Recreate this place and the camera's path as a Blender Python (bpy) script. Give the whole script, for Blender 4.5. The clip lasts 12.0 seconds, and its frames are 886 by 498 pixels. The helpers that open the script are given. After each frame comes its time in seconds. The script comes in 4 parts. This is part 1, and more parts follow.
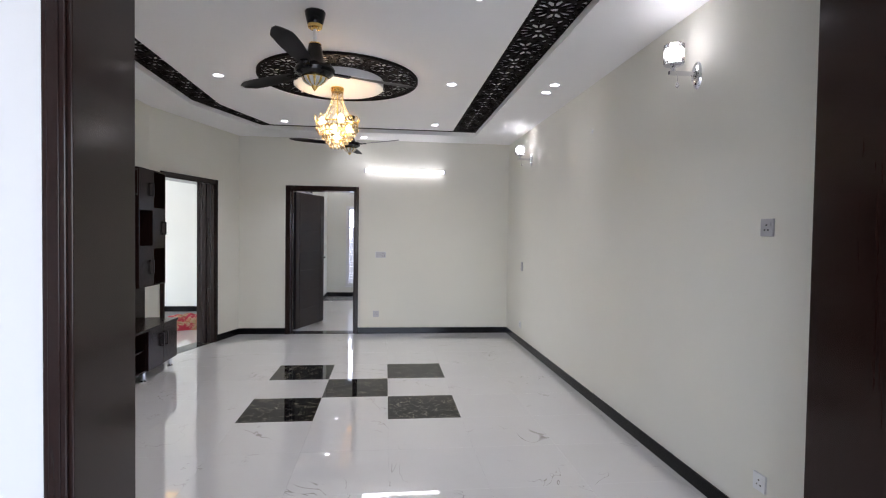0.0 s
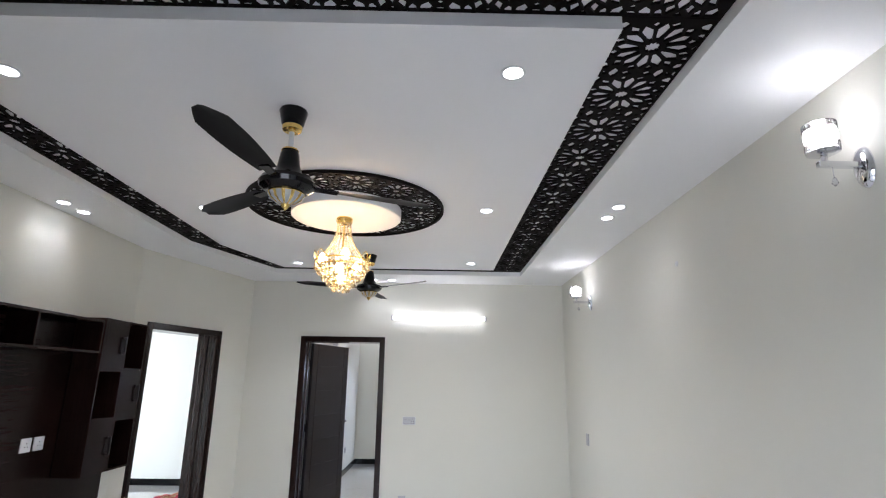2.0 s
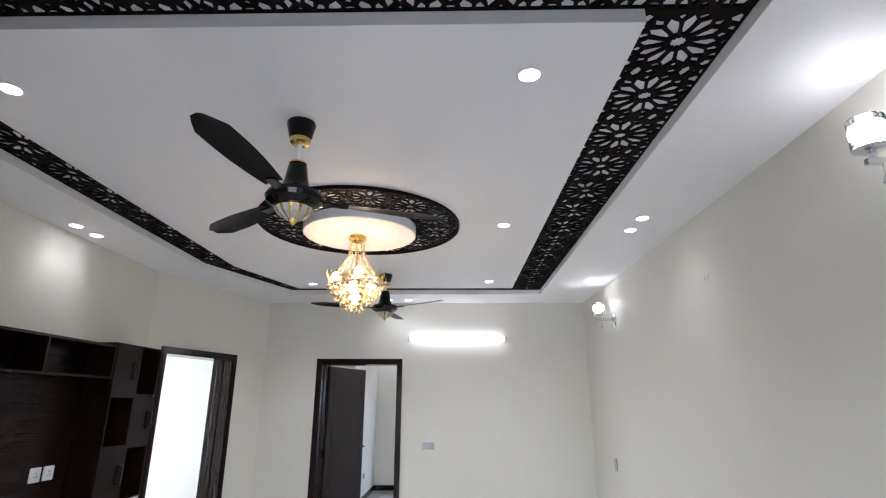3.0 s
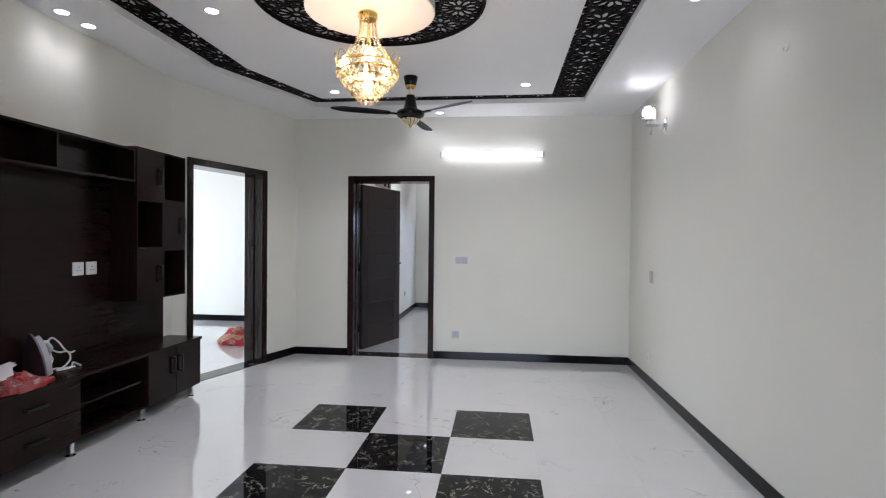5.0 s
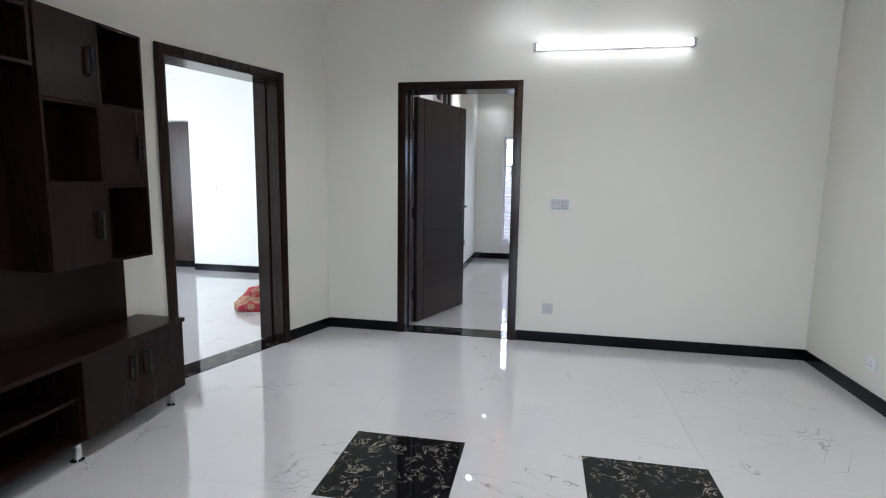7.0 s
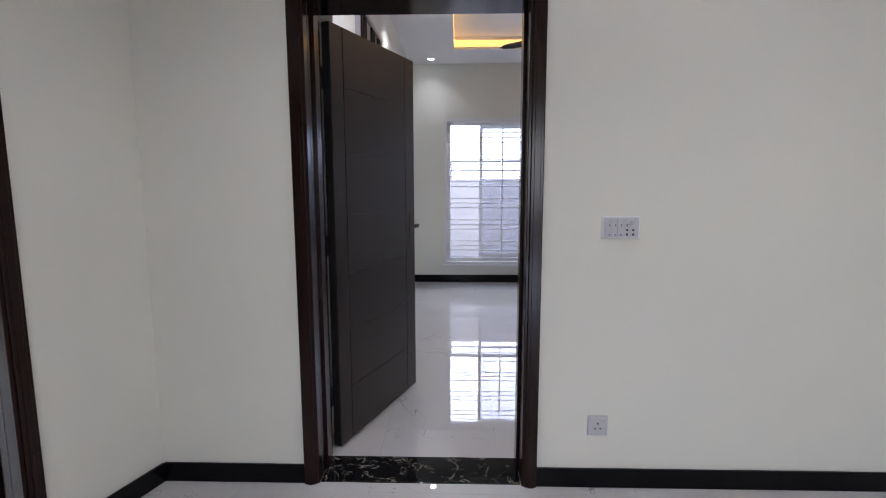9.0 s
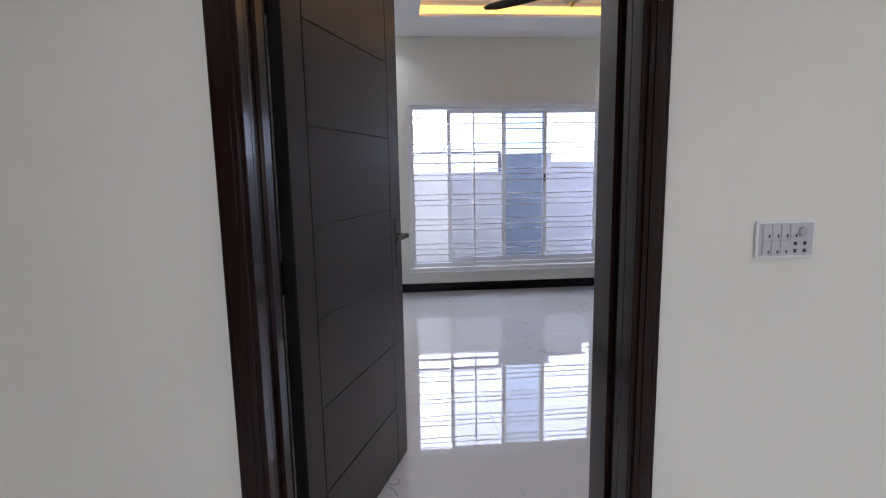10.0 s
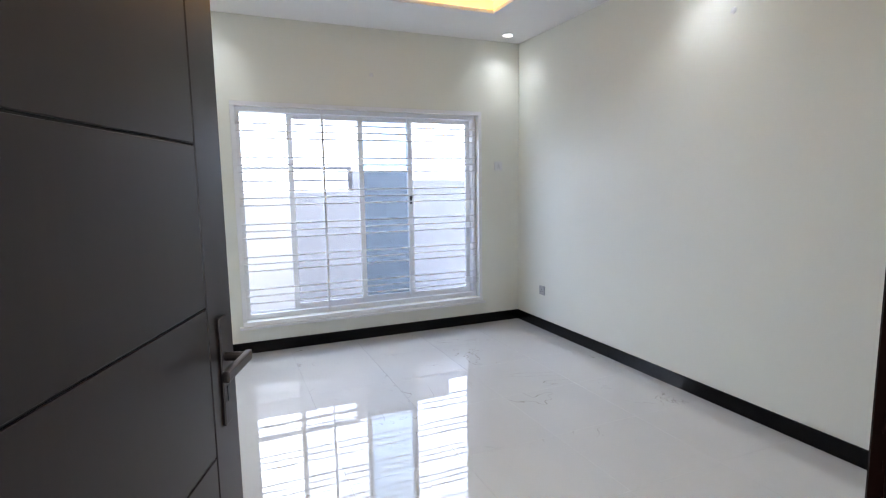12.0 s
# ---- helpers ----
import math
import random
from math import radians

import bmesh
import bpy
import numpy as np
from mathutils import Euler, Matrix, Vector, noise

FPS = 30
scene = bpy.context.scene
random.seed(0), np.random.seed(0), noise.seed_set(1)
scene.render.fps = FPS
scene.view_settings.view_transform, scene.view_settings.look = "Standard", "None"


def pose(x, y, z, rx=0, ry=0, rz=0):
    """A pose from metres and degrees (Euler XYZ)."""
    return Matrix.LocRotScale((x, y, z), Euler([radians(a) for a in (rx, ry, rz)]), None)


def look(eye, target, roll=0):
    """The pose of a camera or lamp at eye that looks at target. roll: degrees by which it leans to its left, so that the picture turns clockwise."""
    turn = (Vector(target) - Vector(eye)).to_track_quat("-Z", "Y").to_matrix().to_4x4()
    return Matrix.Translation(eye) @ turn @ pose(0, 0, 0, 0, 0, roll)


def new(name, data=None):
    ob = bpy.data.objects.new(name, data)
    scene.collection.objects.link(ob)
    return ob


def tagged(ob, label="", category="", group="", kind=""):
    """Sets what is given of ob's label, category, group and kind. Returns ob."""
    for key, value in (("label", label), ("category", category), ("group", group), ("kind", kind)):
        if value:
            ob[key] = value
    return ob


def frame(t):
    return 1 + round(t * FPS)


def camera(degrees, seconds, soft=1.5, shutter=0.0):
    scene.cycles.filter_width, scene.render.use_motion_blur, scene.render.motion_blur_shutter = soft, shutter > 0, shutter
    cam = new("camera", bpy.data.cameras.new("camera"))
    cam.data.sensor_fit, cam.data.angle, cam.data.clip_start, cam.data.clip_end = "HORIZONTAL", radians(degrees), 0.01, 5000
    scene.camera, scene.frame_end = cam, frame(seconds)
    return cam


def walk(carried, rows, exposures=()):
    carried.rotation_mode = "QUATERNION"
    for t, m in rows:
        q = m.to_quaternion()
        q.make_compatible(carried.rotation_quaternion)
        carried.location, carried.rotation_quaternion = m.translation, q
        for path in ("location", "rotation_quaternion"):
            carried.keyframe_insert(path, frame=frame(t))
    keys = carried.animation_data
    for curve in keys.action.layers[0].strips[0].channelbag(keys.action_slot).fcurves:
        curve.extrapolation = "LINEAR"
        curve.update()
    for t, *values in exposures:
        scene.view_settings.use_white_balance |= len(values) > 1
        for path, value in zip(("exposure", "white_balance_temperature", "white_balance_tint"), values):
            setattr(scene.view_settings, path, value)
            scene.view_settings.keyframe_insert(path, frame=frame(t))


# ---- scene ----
cam = camera(81.2, 12.0, soft=1.15)
PATH = [
    (0, (-0.033, -0.385, 1.501), (0.187, 1.602, 1.448), 0.82),
    (0.5, (0.010, 0.029, 1.566), (0.245, 2.015, 1.606), 0.21),
    (1, (0.038, 0.359, 1.618), (0.233, 2.344, 1.775), 0.06),
    (1.5, (0.121, 0.609, 1.664), (0.230, 2.579, 1.988), 0.57),
    (2, (0.192, 0.779, 1.676), (0.218, 2.717, 2.170), 0.76),
    (2.5, (0.169, 0.876, 1.706), (0.166, 2.776, 2.333), 0.21),
    (4.5, (0.372, 1.071, 1.474), (0.178, 3.060, 1.566), 0.86),
    (5, (0.333, 1.278, 1.426), (0.119, 3.266, 1.394), 0.59),
    (5.5, (0.179, 1.606, 1.400), (-0.037, 3.589, 1.251), 0.78),
    (6, (0.104, 2.081, 1.375), (-0.160, 4.051, 1.152), 0.82),
    (6.5, (-0.063, 2.548, 1.362), (-0.402, 4.503, 1.109), 1.32),
    (7, (-0.243, 3.031, 1.387), (-0.617, 4.978, 1.120), 0.85),
    (7.5, (-0.293, 3.614, 1.411), (-0.662, 5.563, 1.157), 0.71),
    (9.5, (-0.986, 5.751, 1.396), (-0.922, 7.730, 1.114), -0.50),
    (10, (-1.096, 6.227, 1.378), (-0.930, 8.200, 1.087), -1.02),
    (10.5, (-1.139, 6.649, 1.409), (-0.799, 8.597, 1.103), -1.22),
    (11, (-1.208, 7.030, 1.412), (-0.647, 8.926, 1.111), -1.52),
    (11.5, (-1.188, 7.278, 1.430), (-0.495, 9.134, 1.156), -1.42),
    (12, (-1.095, 7.444, 1.449), (-0.315, 9.269, 1.202), -0.88),
]
walk(cam, [(t, look(eye, target, roll)) for t, eye, target, roll in PATH],
     [(0.0, 2.32, 6560, 19), (1.0, 2.4, 6400, 13), (2.5, 2.56, 6370, 18), (4.5, 2.36, 6330, 19), (6.5, 2.44, 6200, 14), (7.5, 2.38, 6260, 18), (9.5, 2.18, 6350, 22), (10.5, 2.5, 6260, 18), (11.0, 2.84, 5980, 11), (12.0, 2.84, 6500, 13)])

# ---- world and daylight ----
world = bpy.data.worlds.new("sky")
scene.world = world
world.use_nodes = True
wn = world.node_tree
sky = wn.nodes.new("ShaderNodeTexSky")
sky.sky_type = "NISHITA"
sky.sun_disc = False
sky.sun_elevation, sky.sun_rotation = radians(68), radians(200)
wn.links.new(sky.outputs["Color"], wn.nodes["Background"].inputs["Color"])
wn.nodes["Background"].inputs["Strength"].default_value = 0.15
sun = new("sun", bpy.data.lights.new("sun", "SUN"))
sun.data.energy, sun.data.angle, sun.data.color = 0.9, radians(14), (1.0, 0.97, 0.92)
sun.matrix_world = look((1.2, -3.4, 9), (0, 0, 0))


def window_light(name, m, w, h, power, color=(0.86, 0.93, 1.0)):
    """An area lamp standing in for sky light in an opening out of view."""
    d = bpy.data.lights.new(name, "AREA")
    d.shape, d.size, d.size_y, d.energy, d.color = "RECTANGLE", w, h, power, color
    ob = new(name, d)
    ob.matrix_world = m
    return ob


# both openings are assumed, unseen; these lamps are added to light the rooms
window_light("side_room_daylight", look((-6.95, 7.3, 1.4), (-4, 7.4, 1.1)), 2.1, 1.6, 22)
window_light("lobby_daylight", look((0.2, -2.93, 1.5), (0.2, -0.2, 0.2)), 3.2, 2.0, 20)

# ---- materials ----
def mat(name, color, rough=0.5, metal=0.0, spec=0.5, coat=0.0, emit=None, power=0.0, trans=0.0, ior=1.5):
    m = bpy.data.materials.new(name)
    m.use_nodes = True
    b = m.node_tree.nodes["Principled BSDF"]
    b.inputs["Base Color"].default_value = (*color, 1)
    b.inputs["Roughness"].default_value = rough
    b.inputs["Metallic"].default_value = metal
    b.inputs["Specular IOR Level"].default_value = spec
    b.inputs["Coat Weight"].default_value = coat
    b.inputs["Coat Roughness"].default_value = 0.08
    b.inputs["Transmission Weight"].default_value = trans
    b.inputs["IOR"].default_value = ior
    if emit:
        b.inputs["Emission Color"].default_value = (*emit, 1)
        b.inputs["Emission Strength"].default_value = power
    return m


def node(m, kind, **values):
    n = m.node_tree.nodes.new(kind)
    for key, value in values.items():
        n.inputs[key.replace("_", " ")].default_value = value
    return n


def link(m, a, b):
    m.node_tree.links.new(a, b)


def bsdf(m):
    return m.node_tree.nodes["Principled BSDF"]


def coords(m, stretch=(1, 1, 1), random_shift=False):
    tc = node(m, "ShaderNodeTexCoord")
    mp = node(m, "ShaderNodeMapping")
    mp.inputs["Scale"].default_value = stretch
    link(m, tc.outputs["Object"], mp.inputs["Vector"])
    if random_shift:
        oi = node(m, "ShaderNodeObjectInfo")
        mul = node(m, "ShaderNodeVectorMath")
        mul.operation = "SCALE"
        mul.inputs[0].default_value = (37.0, 51.0, 23.0)
        link(m, oi.outputs["Random"], mul.inputs["Scale"])
        link(m, mul.outputs["Vector"], mp.inputs["Location"])
    return mp.outputs["Vector"]


def ramp(m, fac, stops):
    r = node(m, "ShaderNodeValToRGB")
    while len(r.color_ramp.elements) < len(stops):
        r.color_ramp.elements.new(0.5)
    for e, (p, c) in zip(r.color_ramp.elements, stops):
        e.position, e.color = p, (*c, 1)
    link(m, fac, r.inputs["Fac"])
    return r.outputs["Color"]


def bump(m, height, strength, distance=0.01):
    b = node(m, "ShaderNodeBump")
    b.inputs["Strength"].default_value, b.inputs["Distance"].default_value = strength, distance
    link(m, height, b.inputs["Height"])
    link(m, b.outputs["Normal"], bsdf(m).inputs["Normal"])


def noise_tex(m, vec, scale, detail=4.0, rough=0.55, dist=0.0):
    n = node(m, "ShaderNodeTexNoise", Scale=scale, Detail=detail, Roughness=rough, Distortion=dist)
    link(m, vec, n.inputs["Vector"])
    return n.outputs["Fac"]


def paint(name, color, rough=0.55, vary=0.03):
    m = mat(name, color, rough)
    v = coords(m)
    big = noise_tex(m, v, 1.3, 3)
    dark = tuple(c * (1 - vary) for c in color)
    link(m, ramp(m, big, [(0.3, dark), (0.7, color)]), bsdf(m).inputs["Base Color"])
    bump(m, noise_tex(m, v, 160, 3), 0.06, 0.002)
    return m


def wood(name, dark, light, axis, rough=0.24, coat=0.0, spec=0.14, relief=0.004):
    """Stained veneer with grain along one axis."""
    m = mat(name, light, rough, coat=coat, spec=spec)
    stretch = [9.0, 9.0, 9.0]
    stretch[axis] = 0.7
    v = coords(m, stretch, True)
    grain = noise_tex(m, v, 3.2, 8, 0.62, 1.2)
    fine = noise_tex(m, v, 22, 3, 0.6)
    mix = node(m, "ShaderNodeMath")
    mix.operation = "MULTIPLY_ADD"
    mix.inputs[1].default_value = 0.35
    link(m, fine, mix.inputs[0])
    link(m, grain, mix.inputs[2])
    link(m, ramp(m, mix.outputs[0], [(0.42, dark), (0.85, light)]), bsdf(m).inputs["Base Color"])
    if relief:
        bump(m, mix.outputs[0], relief, 0.002)
    if relief:
        link(m, ramp(m, grain, [(0.3, (rough - 0.01,) * 3), (0.7, (rough + 0.015,) * 3)]), bsdf(m).inputs["Roughness"])
    return m


WALL = paint("cream_wall_paint", (0.728, 0.716, 0.642))
LOBBY = paint("white_wall_paint", (0.72, 0.73, 0.725))
ROOMWALL = paint("pale_wall_paint", (0.80, 0.815, 0.75))
CEIL = paint("white_ceiling_paint", (0.9, 0.9, 0.9), 0.6, 0.015)
WOOD_D, WOOD_L = (0.0098, 0.0044, 0.0037), (0.0155, 0.007, 0.0056)
WOODZ = wood("walnut_veneer_upright", WOOD_D, WOOD_L, 2)
WOODY = wood("walnut_veneer_along", WOOD_D, WOOD_L, 1)
WOODX = wood("walnut_veneer_across", WOOD_D, WOOD_L, 0)
LEAF = wood("dark_door_veneer", (0.015, 0.0088, 0.008), (0.0182, 0.0108, 0.0097), 2, 0.28, 0.0, 0.36, 0.0)
FRAME = wood("dark_door_frame", (0.012, 0.0052, 0.0042), (0.018, 0.0076, 0.0058), 2, 0.17, 0.0, 0.27, 0.0)
WARDROBE = wood("brown_wardrobe_veneer", (0.01, 0.005, 0.003), (0.032, 0.017, 0.01), 2, 0.35, 0.0, 0.3)
GROOVE = mat("groove_black", (0.004, 0.003, 0.003), 0.6)
LATTICE = mat("dark_brown_mdf", (0.008, 0.0055, 0.005), 0.55, spec=0.06)
SKIRT = mat("black_granite", (0.004, 0.004, 0.005), 0.12, spec=0.16)
CHROME = mat("chrome", (0.75, 0.75, 0.78), 0.12, 1.0)
STEEL = mat("brushed_dark_steel", (0.075, 0.062, 0.056), 0.34, 1.0)
GOLD = mat("polished_gold", (0.85, 0.6, 0.2), 0.2, 1.0)
BLACKGLOSS = mat("black_gloss_enamel", (0.004, 0.0035, 0.004), 0.14, spec=0.3)
BLADE = mat("black_fan_blade", (0.006, 0.005, 0.0055), 0.3, spec=0.2)
WHITE = mat("white_plastic", (0.74, 0.75, 0.76), 0.35)
GREYP = mat("silver_plastic", (0.42, 0.42, 0.44), 0.4)
SILVER = mat("pale_silver_plastic", (0.5, 0.5, 0.53), 0.35)
DARKP = mat("dark_plastic", (0.02, 0.02, 0.022), 0.4)
ALU = mat("white_aluminium", (0.82, 0.83, 0.85), 0.35)
BARS = mat("white_painted_steel", (0.82, 0.82, 0.84), 0.4)
SOLE = mat("worn_iron_soleplate", (0.22, 0.2, 0.24), 0.35, 1.0)
HANDLE = mat("matte_black_metal", (0.008, 0.008, 0.008), 0.4, 0.0, 0.25)
# railing grey is lightened to put the outdoor glare's haze into the colour
RAILING = mat("haze_greyed_steel", (0.2, 0.2, 0.21), 0.6, 0.2)
GROUT = mat("pale_grout", (0.5, 0.5, 0.49), 0.7)
CRYSTAL = mat("amber_crystal", (0.93, 0.8, 0.58), 0.08, trans=0.75, ior=1.6)
CLEAR = mat("clear_crystal", (0.95, 0.95, 0.97), 0.05, trans=0.85, ior=1.5)


def thin_glass(name, tint):
    """A thin pane: clear straight through, with a slight mirror on top."""
    m = mat(name, tint, 0.0)
    clear = node(m, "ShaderNodeBsdfTransparent", Color=(*tint, 1))
    gloss = node(m, "ShaderNodeBsdfGlossy", Color=(1, 1, 1, 1), Roughness=0.0)
    both = node(m, "ShaderNodeMixShader", Fac=0.05)
    link(m, clear.outputs["BSDF"], both.inputs[1])
    link(m, gloss.outputs["BSDF"], both.inputs[2])
    link(m, both.outputs["Shader"], m.node_tree.nodes["Material Output"].inputs["Surface"])
    return m


GLASS = thin_glass("pale_window_glass", (0.80, 0.81, 0.845))
BLUEGLASS = thin_glass("blue_tinted_glass", (0.50, 0.56, 0.63))
GLOW_WHITE = mat("led_lens", (0.9, 0.9, 0.9), 0.4, emit=(0.9, 0.95, 1.0), power=2.6)
GLOW_TUBE = mat("tube_glow", (0.9, 0.9, 0.9), 0.4, emit=(0.93, 0.96, 1.0), power=1.55)
GLOW_CUP = mat("frosted_cup_glow", (0.9, 0.9, 0.9), 0.4, emit=(0.93, 0.96, 1.0), power=1.5)
GLOW_BULB = mat("warm_bulb", (0.9, 0.8, 0.6), 0.4, emit=(1.0, 0.8, 0.55), power=7)
GLOW_WARM = mat("warm_led_strip", (0.9, 0.8, 0.5), 0.5, emit=(1.0, 0.52, 0.10), power=0.4)
OUTWALL = paint("pale_outdoor_render", (0.44, 0.44, 0.46), 0.8, 0.06)
GROUND = paint("grey_paving", (0.3, 0.3, 0.29), 0.8, 0.12)
CLOTH_W = paint("white_cloth", (0.75, 0.73, 0.72), 0.9)


def marble(name, base, vein, cuts, scale, rough, spec=0.5, detail=6):
    """Polished tile with thin crooked veins, shifted at random on each tile."""
    m = mat(name, base, rough, spec=spec)
    v = coords(m, (1, 1, 1), True)
    warp = noise_tex(m, v, scale * 0.9, detail, 0.62, 0.7)
    sub = node(m, "ShaderNodeMath")
    sub.operation = "SUBTRACT"
    sub.inputs[1].default_value = 0.5
    link(m, warp, sub.inputs[0])
    ab = node(m, "ShaderNodeMath")
    ab.operation = "ABSOLUTE"
    link(m, sub.outputs[0], ab.inputs[0])
    mask = noise_tex(m, v, scale * 0.8 + 0.7, 2)
    lim = node(m, "ShaderNodeMapRange")
    lim.inputs["From Min"].default_value, lim.inputs["From Max"].default_value = cuts[2], cuts[2] + 0.12
    lim.inputs["To Min"].default_value, lim.inputs["To Max"].default_value = 0.0, 1.0
    link(m, mask, lim.inputs["Value"])
    ve = node(m, "ShaderNodeMapRange")
    ve.inputs["From Min"].default_value, ve.inputs["From Max"].default_value = cuts[0], cuts[1]
    ve.inputs["To Min"].default_value, ve.inputs["To Max"].default_value = 1.0, 0.0
    link(m, ab.outputs[0], ve.inputs["Value"])
    mul = node(m, "ShaderNodeMath")
    mul.operation = "MULTIPLY"
    link(m, lim.outputs[0], mul.inputs[0])
    link(m, ve.outputs[0], mul.inputs[1])
    cloud = noise_tex(m, v, 2.2, 4)
    soft = ramp(m, cloud, [(0.3, tuple(c * 0.965 for c in base)), (0.7, base)])
    mx = node(m, "ShaderNodeMix")
    mx.data_type = "RGBA"
    link(m, mul.outputs[0], mx.inputs["Factor"])
    link(m, soft, mx.inputs["A"])
    mx.inputs["B"].default_value = (*vein, 1)
    link(m, mx.outputs["Result"], bsdf(m).inputs["Base Color"])
    bump(m, noise_tex(m, v, 2.6, 2), 0.05, 0.01)
    return m


TILE = marble("white_marble_tile", (0.585, 0.578, 0.564), (0.30, 0.28, 0.255), (0.0006, 0.0042, 0.50), 1.5, 0.01, 1.0, 4)
bsdf(TILE).inputs["Coat Weight"].default_value = 0.45
bsdf(TILE).inputs["Coat Roughness"].default_value = 0.01
TILE_B = marble("black_marble_tile", (0.008, 0.008, 0.009), (0.34, 0.32, 0.24), (0.003, 0.014, 0.44), 12.5, 0.03, 0.16)

# quilt with a red and orange flower print
QUILT = mat("red_floral_quilt", (0.4, 0.05, 0.05), 0.9)
qv = coords(QUILT, (1, 1, 1))
qc = node(QUILT, "ShaderNodeTexVoronoi", Scale=9.0)
link(QUILT, qv, qc.inputs["Vector"])
qn = noise_tex(QUILT, qv, 26, 4, 0.7, 2.0)
qm = node(QUILT, "ShaderNodeMath")
qm.operation = "MULTIPLY_ADD"
qm.inputs[1].default_value = 0.8
link(QUILT, qc.outputs["Distance"], qm.inputs[0])
link(QUILT, qn, qm.inputs[2])
link(QUILT, ramp(QUILT, qm.outputs[0], [(0.42, (0.34, 0.016, 0.025)), (0.56, (0.42, 0.09, 0.08)), (0.62, (0.45, 0.32, 0.17)), (0.72, (0.36, 0.03, 0.04)), (0.79, (0.18, 0.16, 0.05)), (0.88, (0.5, 0.36, 0.25)), (1.0, (0.34, 0.02, 0.04))]), bsdf(QUILT).inputs["Base Color"])
bump(QUILT, qn, 0.3, 0.01)
TOWEL = mat("red_white_towel", (0.5, 0.1, 0.08), 0.95)
tv = coords(TOWEL, (1, 1, 1))
link(TOWEL, ramp(TOWEL, noise_tex(TOWEL, tv, 17, 3), [(0.44, (0.3, 0.012, 0.015)), (0.52, (0.36, 0.1, 0.095)), (0.58, (0.28, 0.06, 0.06)), (0.66, (0.42, 0.3, 0.28))]), bsdf(TOWEL).inputs["Base Color"])


# ---- builders ----
def mesh_ob(name, bm, material, smooth=False):
    bmesh.ops.recalc_face_normals(bm, faces=bm.faces[:])
    me = bpy.data.meshes.new(name)
    bm.to_mesh(me)
    bm.free()
    if smooth:
        for p in me.polygons:
            p.use_smooth = True
        me.set_sharp_from_angle(angle=radians(38))
    me.materials.append(material)
    return new(name, me)


def part(name, bm, material, parent, label="", smooth=False):
    ob = mesh_ob(name, bm, material, smooth)
    ob.parent = parent
    if label:
        tagged(ob, label)
    return ob


def thing(name, m, label, category, group="", kind=""):
    ob = new(name)
    ob.empty_display_size = 0.1
    ob.matrix_world = m
    return tagged(ob, label, category, group, kind)


def box(bm, x0, x1, y0, y1, z0, z1, bevel=0.0, m=None):
    r = bmesh.ops.create_cube(bm, size=1.0)
    vs = r["verts"]
    for v in vs:
        v.co = ((x0 + x1) / 2 + v.co.x * (x1 - x0), (y0 + y1) / 2 + v.co.y * (y1 - y0), (z0 + z1) / 2 + v.co.z * (z1 - z0))
    if bevel:
        es = list({e for v in vs for e in v.link_edges})
        r = bmesh.ops.bevel(bm, geom=es, offset=bevel, segments=2, profile=0.5, affect="EDGES")
        vs = list({v for f in r["faces"] for v in f.verts} | {v for v in vs if v.is_valid})
    if m is not None:
        bmesh.ops.transform(bm, matrix=m, verts=vs)
    return bm


def bx(*a, **k):
    return box(bmesh.new(), *a, **k)


def lathe(bm, profile, seg=32, cx=0.0, cy=0.0):
    """Turns a profile of (radius, height) round the z axis."""
    rings = []
    for r, z in profile:
        if r < 1e-5:
            rings.append([bm.verts.new((cx, cy, z))])
        else:
            rings.append([bm.verts.new((cx + r * math.cos(2 * math.pi * i / seg), cy + r * math.sin(2 * math.pi * i / seg), z)) for i in range(seg)])
    for a, b in zip(rings, rings[1:]):
        for i in range(seg):
            j = (i + 1) % seg
            if len(a) == 1 and len(b) > 1:
                bm.faces.new((a[0], b[i], b[j]))
            elif len(b) == 1 and len(a) > 1:
                bm.faces.new((a[i], a[j], b[0]))
            elif len(a) > 1:
                bm.faces.new((a[i], a[j], b[j], b[i]))
    return bm


def tube(bm, pts, r, seg=8):
    """A round bar along a line of points."""
    pts = [Vector(p) for p in pts]
    rings = []
    for i, p in enumerate(pts):
        d = (pts[min(i + 1, len(pts) - 1)] - pts[max(i - 1, 0)]).normalized()
        q = d.to_track_quat("Z", "Y")
        rings.append([bm.verts.new(p + q @ Vector((r * math.cos(2 * math.pi * k / seg), r * math.sin(2 * math.pi * k / seg), 0))) for k in range(seg)])
    for a, b in zip(rings, rings[1:]):
        for k in range(seg):
            bm.faces.new((a[k], a[(k + 1) % seg], b[(k + 1) % seg], b[k]))
    bm.faces.new(rings[0][::-1])
    bm.faces.new(rings[-1])
    return bm


def prism(bm, outline, z0, z1, holes=()):
    """An upright slab from a plan outline with holes."""
    from mathutils.geometry import tessellate_polygon
    loops = [[Vector((x, y, 0)) for x, y in o] for o in (outline, *holes)]
    flat = [p for lp in loops for p in lp]
    tris = tessellate_polygon(loops)
    lo = [bm.verts.new((p.x, p.y, z0)) for p in flat]
    hi = [bm.verts.new((p.x, p.y, z1)) for p in flat]
    for a, b, c in tris:
        bm.faces.new((lo[a], lo[c], lo[b]))
        bm.faces.new((hi[a], hi[b], hi[c]))
    k = 0
    for lp in loops:
        n = len(lp)
        for i in range(n):
            j = (i + 1) % n
            bm.faces.new((lo[k + i], lo[k + j], hi[k + j], hi[k + i]))
        k += n
    return bm


def structure(name, bm, material, label, category):
    return tagged(mesh_ob(name, bm, material), label, category, kind="structure")


